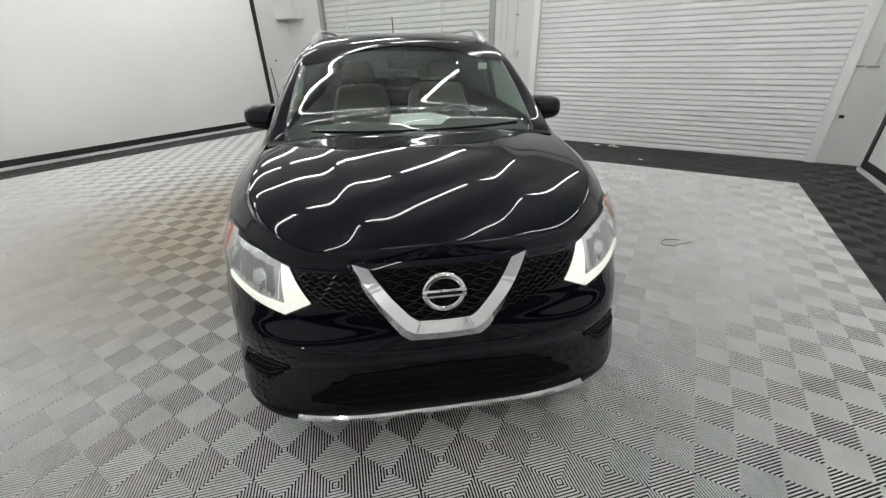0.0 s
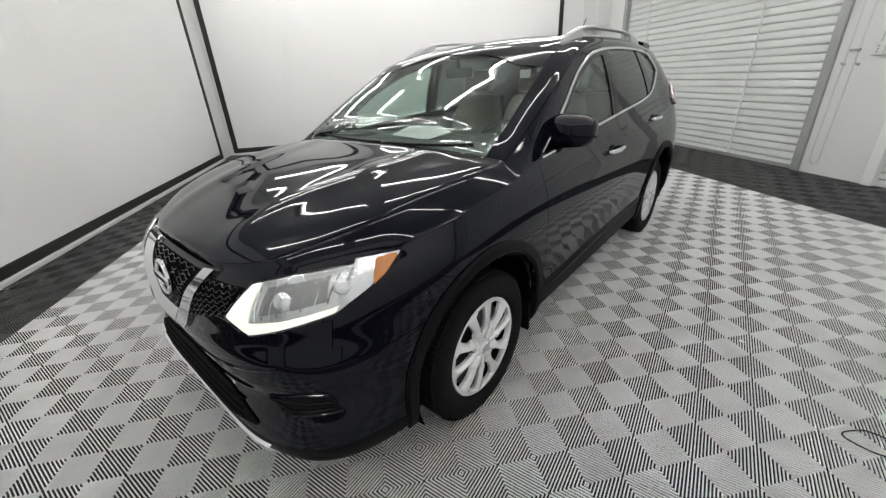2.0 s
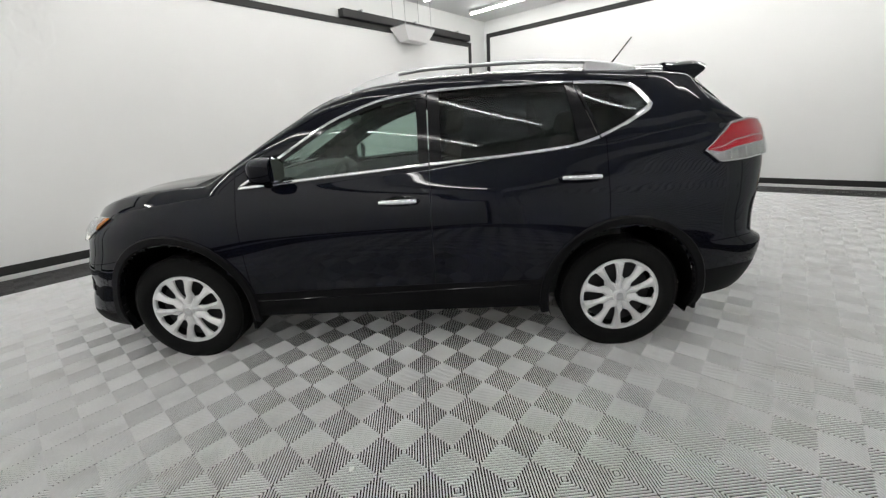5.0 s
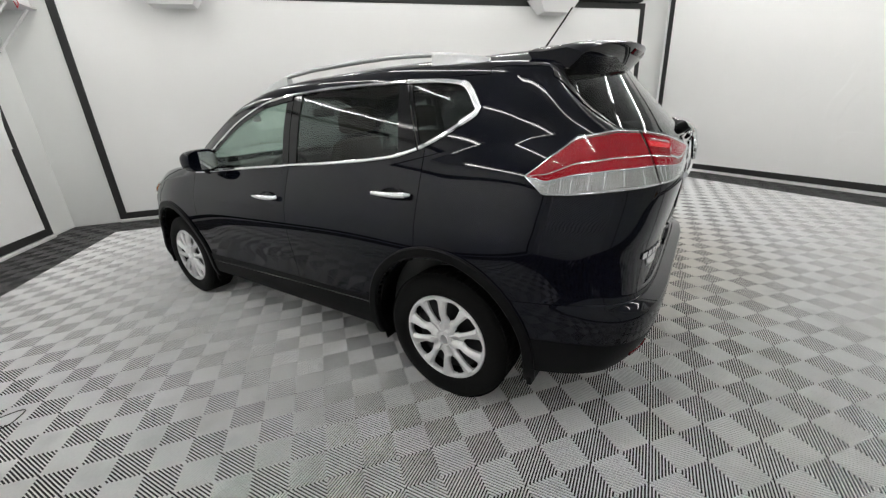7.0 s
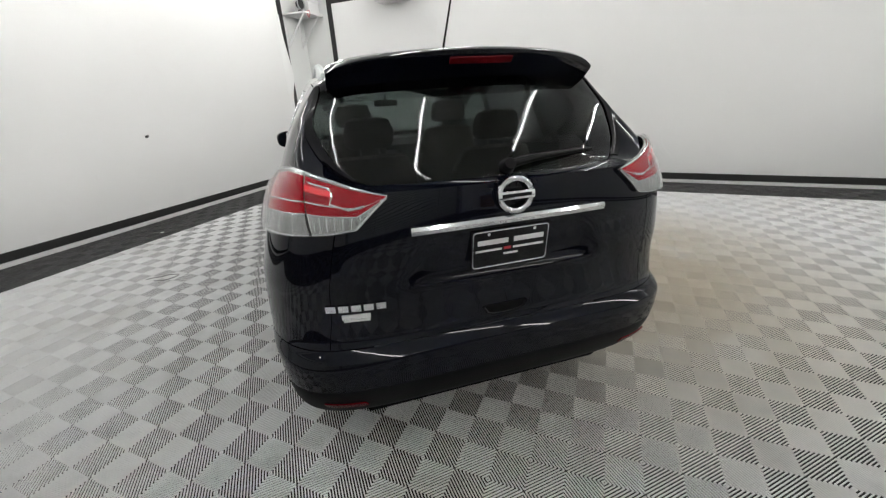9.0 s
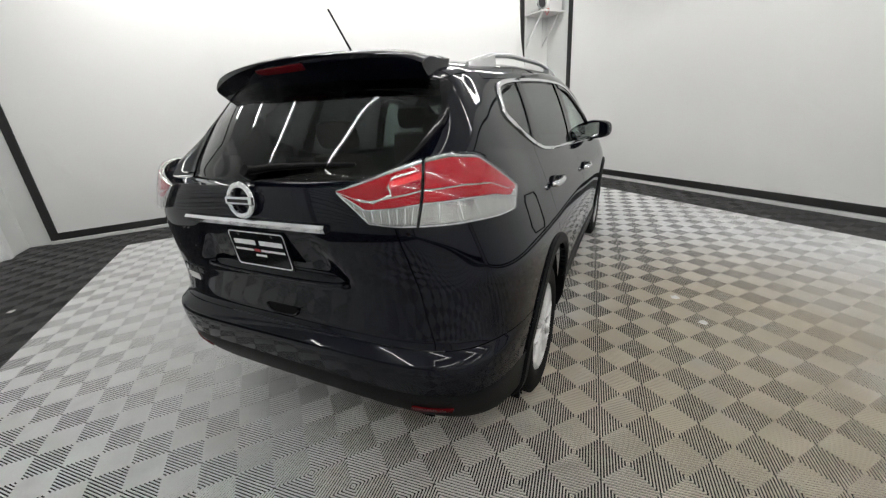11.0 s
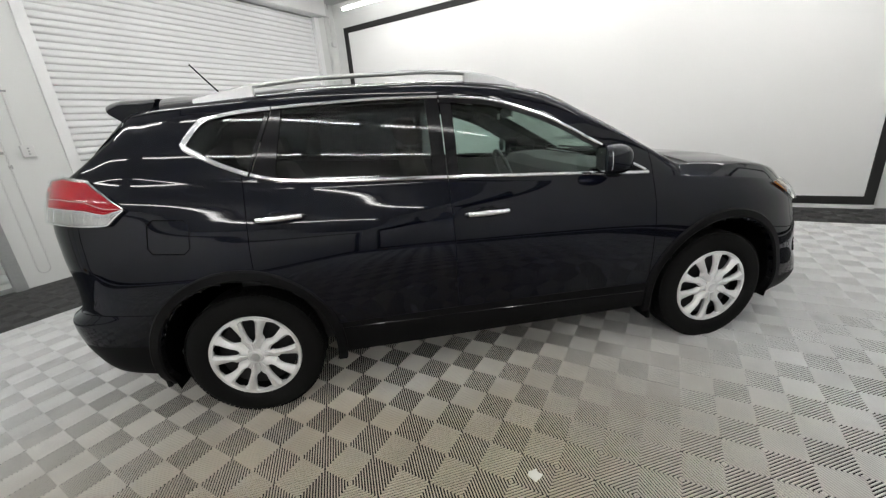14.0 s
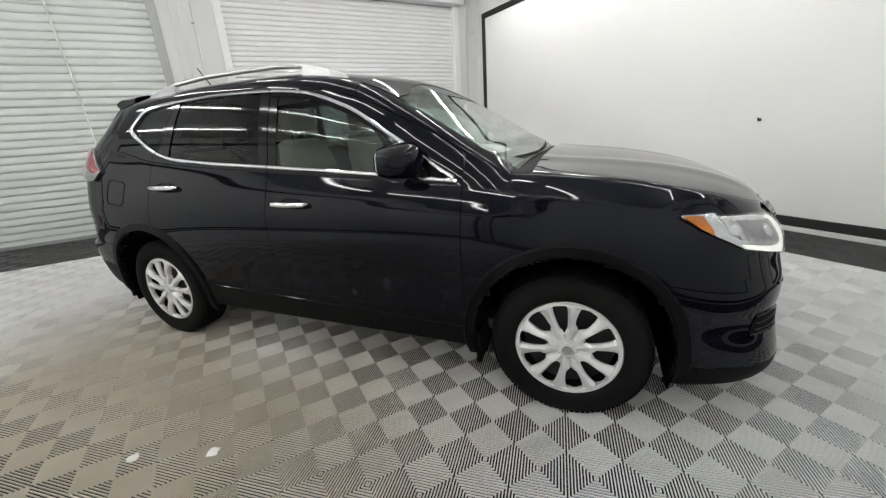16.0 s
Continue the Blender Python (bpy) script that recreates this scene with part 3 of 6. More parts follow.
def over_point(y, z, side, off=0.0):
    x = over_x(y, z)
    d = 0.01
    nz = (over_x(y, z - d) - over_x(y, z + d)) / (2 * d)
    ny = -(over_x(y + d, z) - over_x(y - d, z)) / (2 * d)
    n = Vector((1, ny, nz)).normalized()
    p = Vector((x, y, z)) + n * off
    return Vector((p.x * side, p.y, p.z)), Vector((n.x * side, n.y, n.z))


def roof_at(y, x):
    """Height of the roof at y and half width x."""
    i = int(np.clip(np.searchsorted(ROW_Y, y), 1, len(ROW_Y) - 1))
    w = (y - ROW_Y[i - 1]) / max(ROW_Y[i] - ROW_Y[i - 1], 1e-6)
    got = [float(np.interp(x, ROWS[k][1][:N_TOP + 8, 0], ROWS[k][1][:N_TOP + 8, 1])) for k in (i - 1, i)]
    return got[0] * (1 - w) + got[1] * w


# window openings in the cabin's sides, as heights over y
glass_low = curve_fn([-0.9, -0.82, -0.5, 0.26, 0.9, 1.05, 1.18, 1.31, 1.49], [1.085, 1.09, 1.115, 1.165, 1.208, 1.225, 1.258, 1.312, 1.41])
glass_high = curve_fn([-0.86, -0.8, -0.55, -0.25, 0.05, 0.28, 0.63, 1.06, 1.34, 1.40, 1.49], [1.088, 1.12, 1.275, 1.44, 1.53, 1.552, 1.562, 1.555, 1.532, 1.515, 1.415])
WIN0, WIN1 = -0.845, 1.475

HOOD_COL, WS0, WS1, RG0, RG1 = 20, -1.07, -0.31, 1.90, 2.203
DOOR_F, DOOR_M, DOOR_R = -0.885, 0.245, 1.225


def lower_panel(c, j, f):
    s = j / N_S
    if math.hypot(c.y + WHEEL_Y, c.z - 0.36) < 0.425 or math.hypot(c.y - WHEEL_Y, c.z - 0.36) < 0.425:
        return None
    if c.y < -WHEEL_Y and (s < 0.62 if c.y > -1.98 else s < 0.93):
        return "front_bumper" if c.z > 0.335 else "front_lip"
    if c.y > 1.5 and s < 0.341:
        return "rear_bumper" if s > 0.175 else "rear_valance"
    if c.y > 1.9 and f > F_GATE:
        return "tailgate"
    if c.y > DOOR_R:
        return "quarter_panel"
    if c.y < DOOR_F:
        return "fender" if c.y < -0.95 or c.z > 0.44 else "sill"
    if s < 0.205:
        return "sill"
    return "front_door" if c.y < DOOR_M else "rear_door"


F_GATE = f_at_x(0.652, 0.9, True)
panels = {}


def add_face(name, pts, side):
    panels.setdefault((name, side), []).append(pts)


for side in (1, -1):
    for i in range(len(ALL_F) - 1):
        for j in range(N_S):
            q = [GRID[i][j], GRID[i + 1][j], GRID[i + 1][j + 1], GRID[i][j + 1]]
            c = (q[0] + q[2]) / 2
            name = lower_panel(c, j, float(ALL_F[i]))
            if name:
                key = 0 if name in ("front_bumper", "front_lip", "rear_bumper", "rear_valance", "tailgate") else side
                add_face(name, [(p.x * side, p.y, p.z) for p in q], key)
        y0, r0 = ROWS[i]
        y1, r1 = ROWS[i + 1]
        ym = (y0 + y1) / 2
        for j in range(N_TOP + N_SIDE):
            q = [(r[m][0] * side, y + bow(y, r[m][0], m), r[m][1]) for r, y, m in ((r0, y0, j), (r1, y1, j), (r1, y1, j + 1), (r0, y0, j + 1))]
            zm = (q[0][2] + q[2][2]) / 2
            xm = abs(q[0][0] + q[2][0]) / 2
            if j > N_TOP - 6 and WIN0 < ym < WIN1 and float(glass_low(ym)) < zm < float(glass_high(ym)):
                continue
            if ym < -1.155:
                name = "hood" if j < HOOD_COL + 4 else "fender"
            elif ym < WS0:
                name = "cowl" if j < HOOD_COL + 4 else "fender"
            elif ym < WS1 and j < HOOD_COL:
                continue
            elif RG0 < ym < RG1 and j < HOOD_COL + 3:
                continue
            elif ym > 1.86 and j < N_TOP + 2:
                name = "tailgate"
            elif ym > 1.5 and j >= N_TOP + 2:
                name = "quarter_panel"
            elif ym < 1.86 and j <= N_TOP + 4:
                name = "roof" if ym > WS1 or j >= HOOD_COL else "cowl"
                if ym < WS1:
                    name = "windscreen_pillar"
            elif ym < DOOR_F:
                name = "fender"
            else:
                name = "front_door" if ym < DOOR_M else ("rear_door" if ym < DOOR_R else "quarter_panel")
            key = 0 if name in ("hood", "cowl", "roof", "tailgate") else side
            add_face(name, q, key)


def panel_mesh(faces, lip=0.02, gap=0.0018):
    bm = bmesh.new()
    seen = {}

    def vert(p):
        k = (round(p[0], 5), round(p[1], 5), round(p[2], 5))
        if k not in seen:
            seen[k] = bm.verts.new(p)
        return seen[k]

    for q in faces:
        vs = []
        for p in q:
            v = vert(p)
            if v not in vs:
                vs.append(v)
        if len(vs) > 2 and not bm.faces.get(vs):
            bm.faces.new(vs)
    bmesh.ops.remove_doubles(bm, verts=bm.verts, dist=0.0004)
    for f in bm.faces:
        f.normal_update()
        c = f.calc_center_median()
        if f.normal.dot(Vector((c.x, c.y * 0.25, c.z - 0.75))) < 0:
            f.normal_flip()
    bm.normal_update()
    edges = [e for e in bm.edges if len(e.link_faces) == 1]
    rim = {v for e in edges for v in e.verts}
    moves = {}
    for v in rim:
        mid = sum((f.calc_center_median() for f in v.link_faces), Vector()) / max(len(v.link_faces), 1)
        d = mid - v.co
        if d.length > 1e-6 and abs(v.co.x) > 0.002:
            moves[v] = d.normalized() * min(gap, d.length * 0.4)
    normals = {v: v.normal.copy() for v in rim}
    for v, d in moves.items():
        v.co += d
    r = bmesh.ops.extrude_edge_only(bm, edges=edges)
    new_v = [g for g in r["geom"] if isinstance(g, bmesh.types.BMVert)]
    for v in new_v:
        best = min((e.other_vert(v) for e in v.link_edges if e.other_vert(v) in normals), key=lambda o: (o.co - v.co).length, default=None)
        if best is not None:
            v.co -= normals[best] * lip
    return bm


car = thing("car", "glossy black compact crossover with chrome trim parked on tiled floor", "car")
PANEL_MAT = {"front_lip": CLADDING, "rear_valance": CLADDING, "sill": CLADDING, "cowl": CLADDING}
PANEL_LABEL = {"front_lip": "matt black plastic chin", "rear_valance": "matt black plastic under the rear bumper", "sill": "matt black plastic sill", "cowl": "black plastic cowl"}
body_parts = {}
for (name, side), faces in panels.items():
    body_parts[(name, side)] = part(name, panel_mesh(faces), PANEL_MAT.get(name, PAINT), car, PANEL_LABEL.get(name, ""), True, 40)


def strip_patch(cols, off_in=0.0, thick=0.004, rows=8):
    """A thin curved plate: cols gives, column by column, a list of (point, normal) or the two ends as a function of 0..1."""
    bm = bmesh.new()
    outer, inner = [], []
    for col in cols:
        outer.append([bm.verts.new(p + n * (off_in + thick)) for p, n in col])
        inner.append([bm.verts.new(p + n * off_in) for p, n in col])
    a, b = len(cols), len(cols[0])
    for i in range(a - 1):
        for j in range(b - 1):
            bm.faces.new((outer[i][j], outer[i + 1][j], outer[i + 1][j + 1], outer[i][j + 1]))
            bm.faces.new((inner[i][j + 1], inner[i + 1][j + 1], inner[i + 1][j], inner[i][j]))
    for i in range(a - 1):
        bm.faces.new((inner[i][0], inner[i + 1][0], outer[i + 1][0], outer[i][0]))
        bm.faces.new((outer[i][-1], outer[i + 1][-1], inner[i + 1][-1], inner[i][-1]))
    for j in range(b - 1):
        bm.faces.new((outer[0][j], outer[0][j + 1], inner[0][j + 1], inner[0][j]))
        bm.faces.new((inner[-1][j], inner[-1][j + 1], outer[-1][j + 1], outer[-1][j]))
    bmesh.ops.remove_doubles(bm, verts=bm.verts, dist=0.0003)
    bmesh.ops.recalc_face_normals(bm, faces=bm.faces)
    return bm


def cabin_patch(y0, y1, low, high, side, off, thick, ny=24, nz=10):
    """A plate in the cabin's side; y0 and y1 may be pairs, the place at its foot and at its head."""
    (f0, h0), (f1, h1) = [q if isinstance(q, tuple) else (q, q) for q in (y0, y1)]
    cols = []
    for i in range(ny + 1):
        foot, head = f0 + (f1 - f0) * i / ny, h0 + (h1 - h0) * i / ny
        a, b = float(low(foot)), float(high(head))
        b = max(b, a + 0.002)
        cols.append([over_point(foot + (head - foot) * j / nz, a + (b - a) * j / nz, side, 0.0) for j in range(nz + 1)])
    return strip_patch(cols, off, thick)


def line(points):
    """A height over 0..1 from pairs."""
    xs, ys = zip(*points)
    return lambda a: float(np.interp(a, xs, ys))


# side glass, pillars and the chrome round the windows
for side in (1, -1):
    fd, rd, qp = body_parts[("front_door", side)], body_parts[("rear_door", side)], body_parts[("quarter_panel", side)]
    part("side_window", cabin_patch(-0.83, 0.185, glass_low, glass_high, side, -0.012, 0.004, 40, 14), SIDE_CLEAR, fd, "lightly tinted door glass")
    part("pillar_trim", cabin_patch(0.185, 0.242, glass_low, glass_high, side, -0.008, 0.006, 4, 14), GLOSS_BLACK, fd, "gloss black pillar trim")
    part("pillar_trim", cabin_patch(0.248, 0.315, glass_low, glass_high, side, -0.008, 0.006, 4, 14), GLOSS_BLACK, rd, "gloss black pillar trim")
    part("side_window", cabin_patch(0.315, (1.082, 1.017), glass_low, glass_high, side, -0.012, 0.004, 30, 14), PRIVACY, rd, "dark privacy glass")
    part("pillar_trim", cabin_patch((1.082, 1.017), (1.188, 1.062), glass_low, glass_high, side, -0.008, 0.006, 6, 14), GLOSS_BLACK, rd, "gloss black pillar trim")
    part("pillar_trim", cabin_patch((1.194, 1.068), (1.206, 1.090), glass_low, glass_high, side, -0.008, 0.006, 2, 14), GLOSS_BLACK, qp, "gloss black pillar trim")
    part("quarter_window", cabin_patch((1.206, 1.090), (1.468, 1.45), glass_low, glass_high, side, -0.012, 0.004, 24, 10), PRIVACY, qp, "dark privacy glass")

    def chrome(y0, y1, fn, w, parent, shift=0.0, steps=60):
        pts, nor = [], []
        for i in range(steps + 1):
            y = y0 + (y1 - y0) * i / steps
            p, n = over_point(y, float(fn(y)) + shift, side, 0.002)
            pts.append(p)
            nor.append(n)
        prof = [(-w, -0.008), (w, -0.008), (w, 0.003), (w * 0.5, 0.007), (-w * 0.5, 0.007), (-w, 0.003)]
        return part("window_chrome", sweep(pts, prof, nor), CHROME, parent, "bright chrome window strip")

    chrome(-0.855, 0.242, glass_low, 0.0085, fd)
    chrome(0.248, 1.19, glass_low, 0.0085, rd)
    chrome(1.198, 1.46, glass_low, 0.0105, qp)
    chrome(-0.84, 0.242, glass_high, 0.008, fd, 0.003)
    chrome(0.248, 1.062, glass_high, 0.008, rd, 0.003)
    chrome(1.068, 1.40, glass_high, 0.0105, qp, 0.003)
    edge = [over_point(y, float(glass_high(y)) - 0.014, side, 0.0015) for y in np.linspace(-0.80, 0.236, 26)]
    part("window_seal", sweep([p for p, n in edge], [(-0.013, -0.003), (0.013, -0.003), (0.013, 0.001), (-0.013, 0.001)], [n for p, n in edge]), GLOSS_BLACK, fd, "black rubber window seal")
    tip = [over_point(y, z, side, 0.003) for y, z in ((1.37, 1.53), (1.40, 1.515), (1.43, 1.485), (1.46, 1.445), (1.478, 1.42), (1.468, 1.402), (1.44, 1.383), (1.40, 1.362))]
    part("window_chrome", sweep([p for p, n in tip], [(-0.014, -0.008), (0.014, -0.008), (0.014, 0.003), (0.007, 0.007), (-0.007, 0.007), (-0.014, 0.003)], [n for p, n in tip]), CHROME, qp, "bright chrome window corner")

    # handles in their recesses
    for y, z, parent in ((0.062, 0.975, fd), (1.075, 1.056, rd)):
        f = f_at_y(y, z)
        p, n = shell_z(f, z), shell_normal(f, z)
        cup = bmesh.new()
        bmesh.ops.create_uvsphere(cup, u_segments=20, v_segments=10, radius=1)
        cup.transform(Matrix.Translation((p.x * side, y + 0.005, z - 0.010)) @ Matrix.Diagonal((0.005, 0.082, 0.040, 1)))
        cup_o = part("handle_cup", cup, GLOSS_BLACK, parent, "dark recess behind the handle")
        rim = [(p.x * side + 0.002 * side, y + 0.005 + 0.082 * math.cos(a), z - 0.010 + 0.040 * math.sin(a)) for a in np.linspace(0, 2 * math.pi, 37)[:-1]]
        part("cup_rim", tube(rim, 0.0055, 8, True, up=(1, 0, 0)), PAINT, cup_o, "rolled edge of the recess")
        pts = [Vector(((p.x + o) * side, y + dy, z + 0.004)) for dy, o in ((-0.11, 0.006), (-0.10, 0.024), (-0.05, 0.034), (0.0, 0.037), (0.05, 0.034), (0.10, 0.024), (0.115, 0.006))]
        h = bmesh.new()
        rr = [0.009, 0.014, 0.0155, 0.016, 0.0165, 0.0165, 0.010]
        tube(pts, rr, 12, bm=h, flat=0.95)
        part("door_handle", h, CHROME, parent, "chrome door handle")

    # door mirror, the one on the right folded back a little
    mirror_y = -0.650 if side > 0 else -0.605
    mir = bmesh.new()
    bmesh.ops.create_icosphere(mir, subdivisions=4, radius=1)
    for v in mir.verts:
        c = v.co
        k = (abs(c.x) ** 3.2 + abs(c.y) ** 2.6 + abs(c.z) ** 3.2) ** (-1 / 3.2)
        c *= min(k, 1.25)
        if c.y > 0.45:
            c.y = 0.45
        c.z *= 1.0 - 0.12 * c.x
    mir.transform(Matrix.Translation((0.905 * side, mirror_y, 1.183)) @ Matrix.Rotation(radians(10 if side > 0 else -20), 4, "Z") @ Matrix.Diagonal((0.110 * side, 0.092, 0.076, 1)))
    bmesh.ops.recalc_face_normals(mir, faces=mir.faces)
    mo = part("door_mirror", mir, PAINT, fd, "black door mirror housing")
    gl = bmesh.new()
    slab([(math.cos(a) * 0.097 * abs(math.cos(a)) ** -0.45 if abs(math.cos(a)) > 0.05 else 0, math.sin(a) * 0.060 * abs(math.sin(a)) ** -0.45 if abs(math.sin(a)) > 0.05 else 0) for a in np.linspace(0, 2 * math.pi, 33)[:-1]], -0.002, 0.002, bm=gl)
    gl.transform(Matrix.Translation((0.905 * side, mirror_y + 0.045, 1.182)) @ Matrix.Rotation(radians(-7), 4, "Z") @ Matrix.Rotation(radians(90), 4, "X"))
    part("mirror_glass", gl, CHROME, mo, "mirror glass")
    arm = tube([(0.815 * side, -0.69, 1.085), (0.845 * side, mirror_y - 0.025, 1.100), (0.875 * side, mirror_y - 0.01, 1.135)], [0.034, 0.032, 0.034], 10, flat=0.6)
    part("mirror_arm", arm, GLOSS_BLACK, mo, "gloss black mirror foot")
    corner = bmesh.new()
    qs = [over_point(y, z, side, 0.004)[0] for y, z in ((-0.83, 1.10), (-0.72, 1.108), (-0.66, 1.2), (-0.74, 1.155))]
    corner.faces.new([corner.verts.new(q) for q in qs])
    bmesh.ops.solidify(corner, geom=list(corner.faces), thickness=0.004)
    part("mirror_corner", corner, GLOSS_BLACK, fd, "gloss black corner plate")

    # roof rail: a bar on two long feet that run out into the roof
    def rail_point(y):
        x = float(np.interp(y, [-0.2, 0.3, 1.46], [0.605, 0.580, 0.545]))
        lift = float(np.interp(y, [-0.20, -0.08, 0.08, 0.3, 0.9, 1.16, 1.32, 1.45], [0.0, 0.022, 0.040, 0.046, 0.046, 0.040, 0.022, 0.0]))
        base = roof_at(y, x)
        return x * side, base, base + lift

    rows = [(y, *rail_point(y)) for y in np.linspace(-0.05, 1.30, 44)]
    ro = part("roof_rail", tube([(x, y, top) for y, x, base, top in rows], 0.0145, 10, flat=0.8), SILVER, car, "satin silver roof rail")
    for a, b in ((-0.20, 0.085), (1.155, 1.45)):
        foot = bmesh.new()
        ring0 = None
        for y in np.linspace(a, b, 16):
            x, lo, hi = rail_point(y)
            w = 0.010 + 0.009 * min(1, 6 * (abs(y - (a if a < 0.5 else b)) / 0.29))
            ring = [foot.verts.new((x + sx * w * g, y, z)) for sx, z, g in ((-1, lo - 0.016, 1.25), (1, lo - 0.016, 1.25), (1, hi + 0.002, 0.85), (0.4, hi + 0.012, 0.8), (-0.4, hi + 0.012, 0.8), (-1, hi + 0.002, 0.85))]
            if ring0:
                for m in range(6):
                    foot.faces.new((ring0[m], ring0[(m + 1) % 6], ring[(m + 1) % 6], ring[m]))
            else:
                foot.faces.new(ring)
            ring0 = ring
        foot.faces.new(list(reversed(ring0)))
        bmesh.ops.recalc_face_normals(foot, faces=foot.faces)
        part("rail_foot", foot, SILVER, ro, "satin silver rail foot")

    # wheel-arch mouldings and liners
    for wy in (-WHEEL_Y, WHEEL_Y):
        pts, nor = [], []
        for k in range(49):
            a = radians(-14 + 208 * k / 48)
            y, z = wy + 0.450 * math.cos(a), 0.36 + 0.457 * math.sin(a)
            z = max(z, 0.235)
            f = f_at_y(y, z)
            p, n = shell_z(f, z), shell_normal(f, z)
            pts.append(Vector((p.x * side, p.y, p.z)))
            nor.append(Vector((n.x * side, n.y, n.z)))
        prof = [(-0.026, -0.03), (0.026, -0.03), (0.026, 0.004), (0.018, 0.013), (-0.018, 0.015), (-0.026, 0.008)]
        part("arch_moulding", sweep(pts, prof, nor), CLADDING, car, "matt black wheel-arch moulding")
        liner = bmesh.new()
        prev = None
        for k in range(25):
            a = radians(-20 + 220 * k / 24)
            y, z = wy + 0.425 * math.cos(a), 0.36 + 0.43 * math.sin(a)
            pair = [liner.verts.new((side * 0.865, y, z)), liner.verts.new((side * 0.50, y, z))]
            if prev:
                liner.faces.new((prev[0], prev[1], pair[1], pair[0]))
            prev = pair
        back = [liner.verts.new((side * 0.50, wy + 0.425 * math.cos(radians(a)), 0.36 + 0.43 * math.sin(radians(a)))) for a in range(-20, 201, 10)]
        liner.faces.new(back)
        bmesh.ops.solidify(liner, geom=list(liner.faces), thickness=0.006)
        part("arch_liner", liner, CAVITY, car, "dark wheel-arch liner")
    # mud flap behind the arches
    for y in (-0.93, 1.79):
        part("mud_flap", box(side * 0.69, side * 0.868, y - 0.012, y + 0.012, 0.19 if y < 0 else 0.235, 0.36, 0.006), CLADDING, car, "black rubber mud flap")
    # thin bright line along the door bottoms
    pts, nor = [], []
    for k in range(41):
        y = -0.86 + 1.75 * k / 40
        z = float(np.interp(y, [-0.87, 0.87], [0.395, 0.445]))
        f = f_at_y(y, z)
        p, n = shell_z(f, z), shell_normal(f, z)
        pts.append(Vector((p.x * side, p.y, p.z)))
        nor.append(Vector((n.x * side, n.y, n.z)))
    part("sill_moulding", sweep(pts, [(-0.004, -0.008), (0.004, -0.008), (0.004, 0.002), (0.0, 0.006), (-0.004, 0.002)], nor), GLOSS_BLACK, car, "thin gloss black sill moulding")


# glass front and rear
def top_patch(y0, y1, ny, amax, off, thick):
    cols = []
    for i in range(ny + 1):
        y = y0 + (y1 - y0) * i / ny
        k = int(np.clip(np.searchsorted(ROW_Y, y), 1, len(ROW_Y) - 1))
        w = (y - ROW_Y[k - 1]) / max(ROW_Y[k] - ROW_Y[k - 1], 1e-6)
        p = ROWS[k - 1][1] * (1 - w) + ROWS[k][1] * w
        slope = (float(centre_z(y + 0.01)) - float(centre_z(y - 0.01))) / 0.02
        col = []
        js = list(range(amax, 0, -1))
        n0 = Vector((0, -slope, 1)).normalized()
        for j in js:
            col.append((Vector((-p[j][0], y + bow(y, p[j][0]), p[j][1])), n0))
        for j in range(amax + 1):
            col.append((Vector((p[j][0], y + bow(y, p[j][0]), p[j][1])), n0))
        cols.append(col)
    return strip_patch(cols, off, thick)


wsg = part("windscreen", top_patch(WS0 - 0.02, WS1 + 0.01, 40, HOOD_COL, -0.004, 0.004), CLEAR, car, "clear laminated windscreen", True, 0)
cols = []
for k in range(33):
    x = -0.645 + 1.29 * k / 32
    low_y = -0.385 - 0.075 * min((x / 0.42) ** 2, 1.5)
    col = []
    for j in range(7):
        y = low_y + (WS1 + 0.004 - low_y) * j / 6
        slope = (roof_at(y + 0.02, abs(x)) - roof_at(y - 0.02, abs(x))) / 0.04
        col.append((Vector((x, y, roof_at(y, abs(x)))), Vector((0, -slope, 1)).normalized()))
    cols.append(col)
part("screen_band", strip_patch(cols, 0.0012, 0.0015), GLOSS_BLACK, wsg, "black printed band along the windscreen's top")
gate = body_parts[("tailgate", 0)]
part("rear_window", top_patch(RG0 - 0.005, RG1 + 0.005, 24, HOOD_COL + 3, -0.004, 0.004), PRIVACY, gate, "dark tinted rear window", True, 0)
for ob in car.children_recursive:
    if ob.name.split(".")[0] in ("windscreen", "side_window", "rear_window", "quarter_window"):
        ob.visible_shadow = False


# wheels
def lathe(profile, seg, axis_x=True):
    bm = bmesh.new()
    rings = []
    for k in range(seg):
        a = 2 * math.pi * k / seg
        rings.append([bm.verts.new((x, r * math.cos(a), r * math.sin(a))) for x, r in profile])
    for k in range(seg):
        for j in range(len(profile) - 1):
            bm.faces.new((rings[k][j], rings[k][j + 1], rings[(k + 1) % seg][j + 1], rings[(k + 1) % seg][j]))
    bmesh.ops.recalc_face_normals(bm, faces=bm.faces)
    return bm


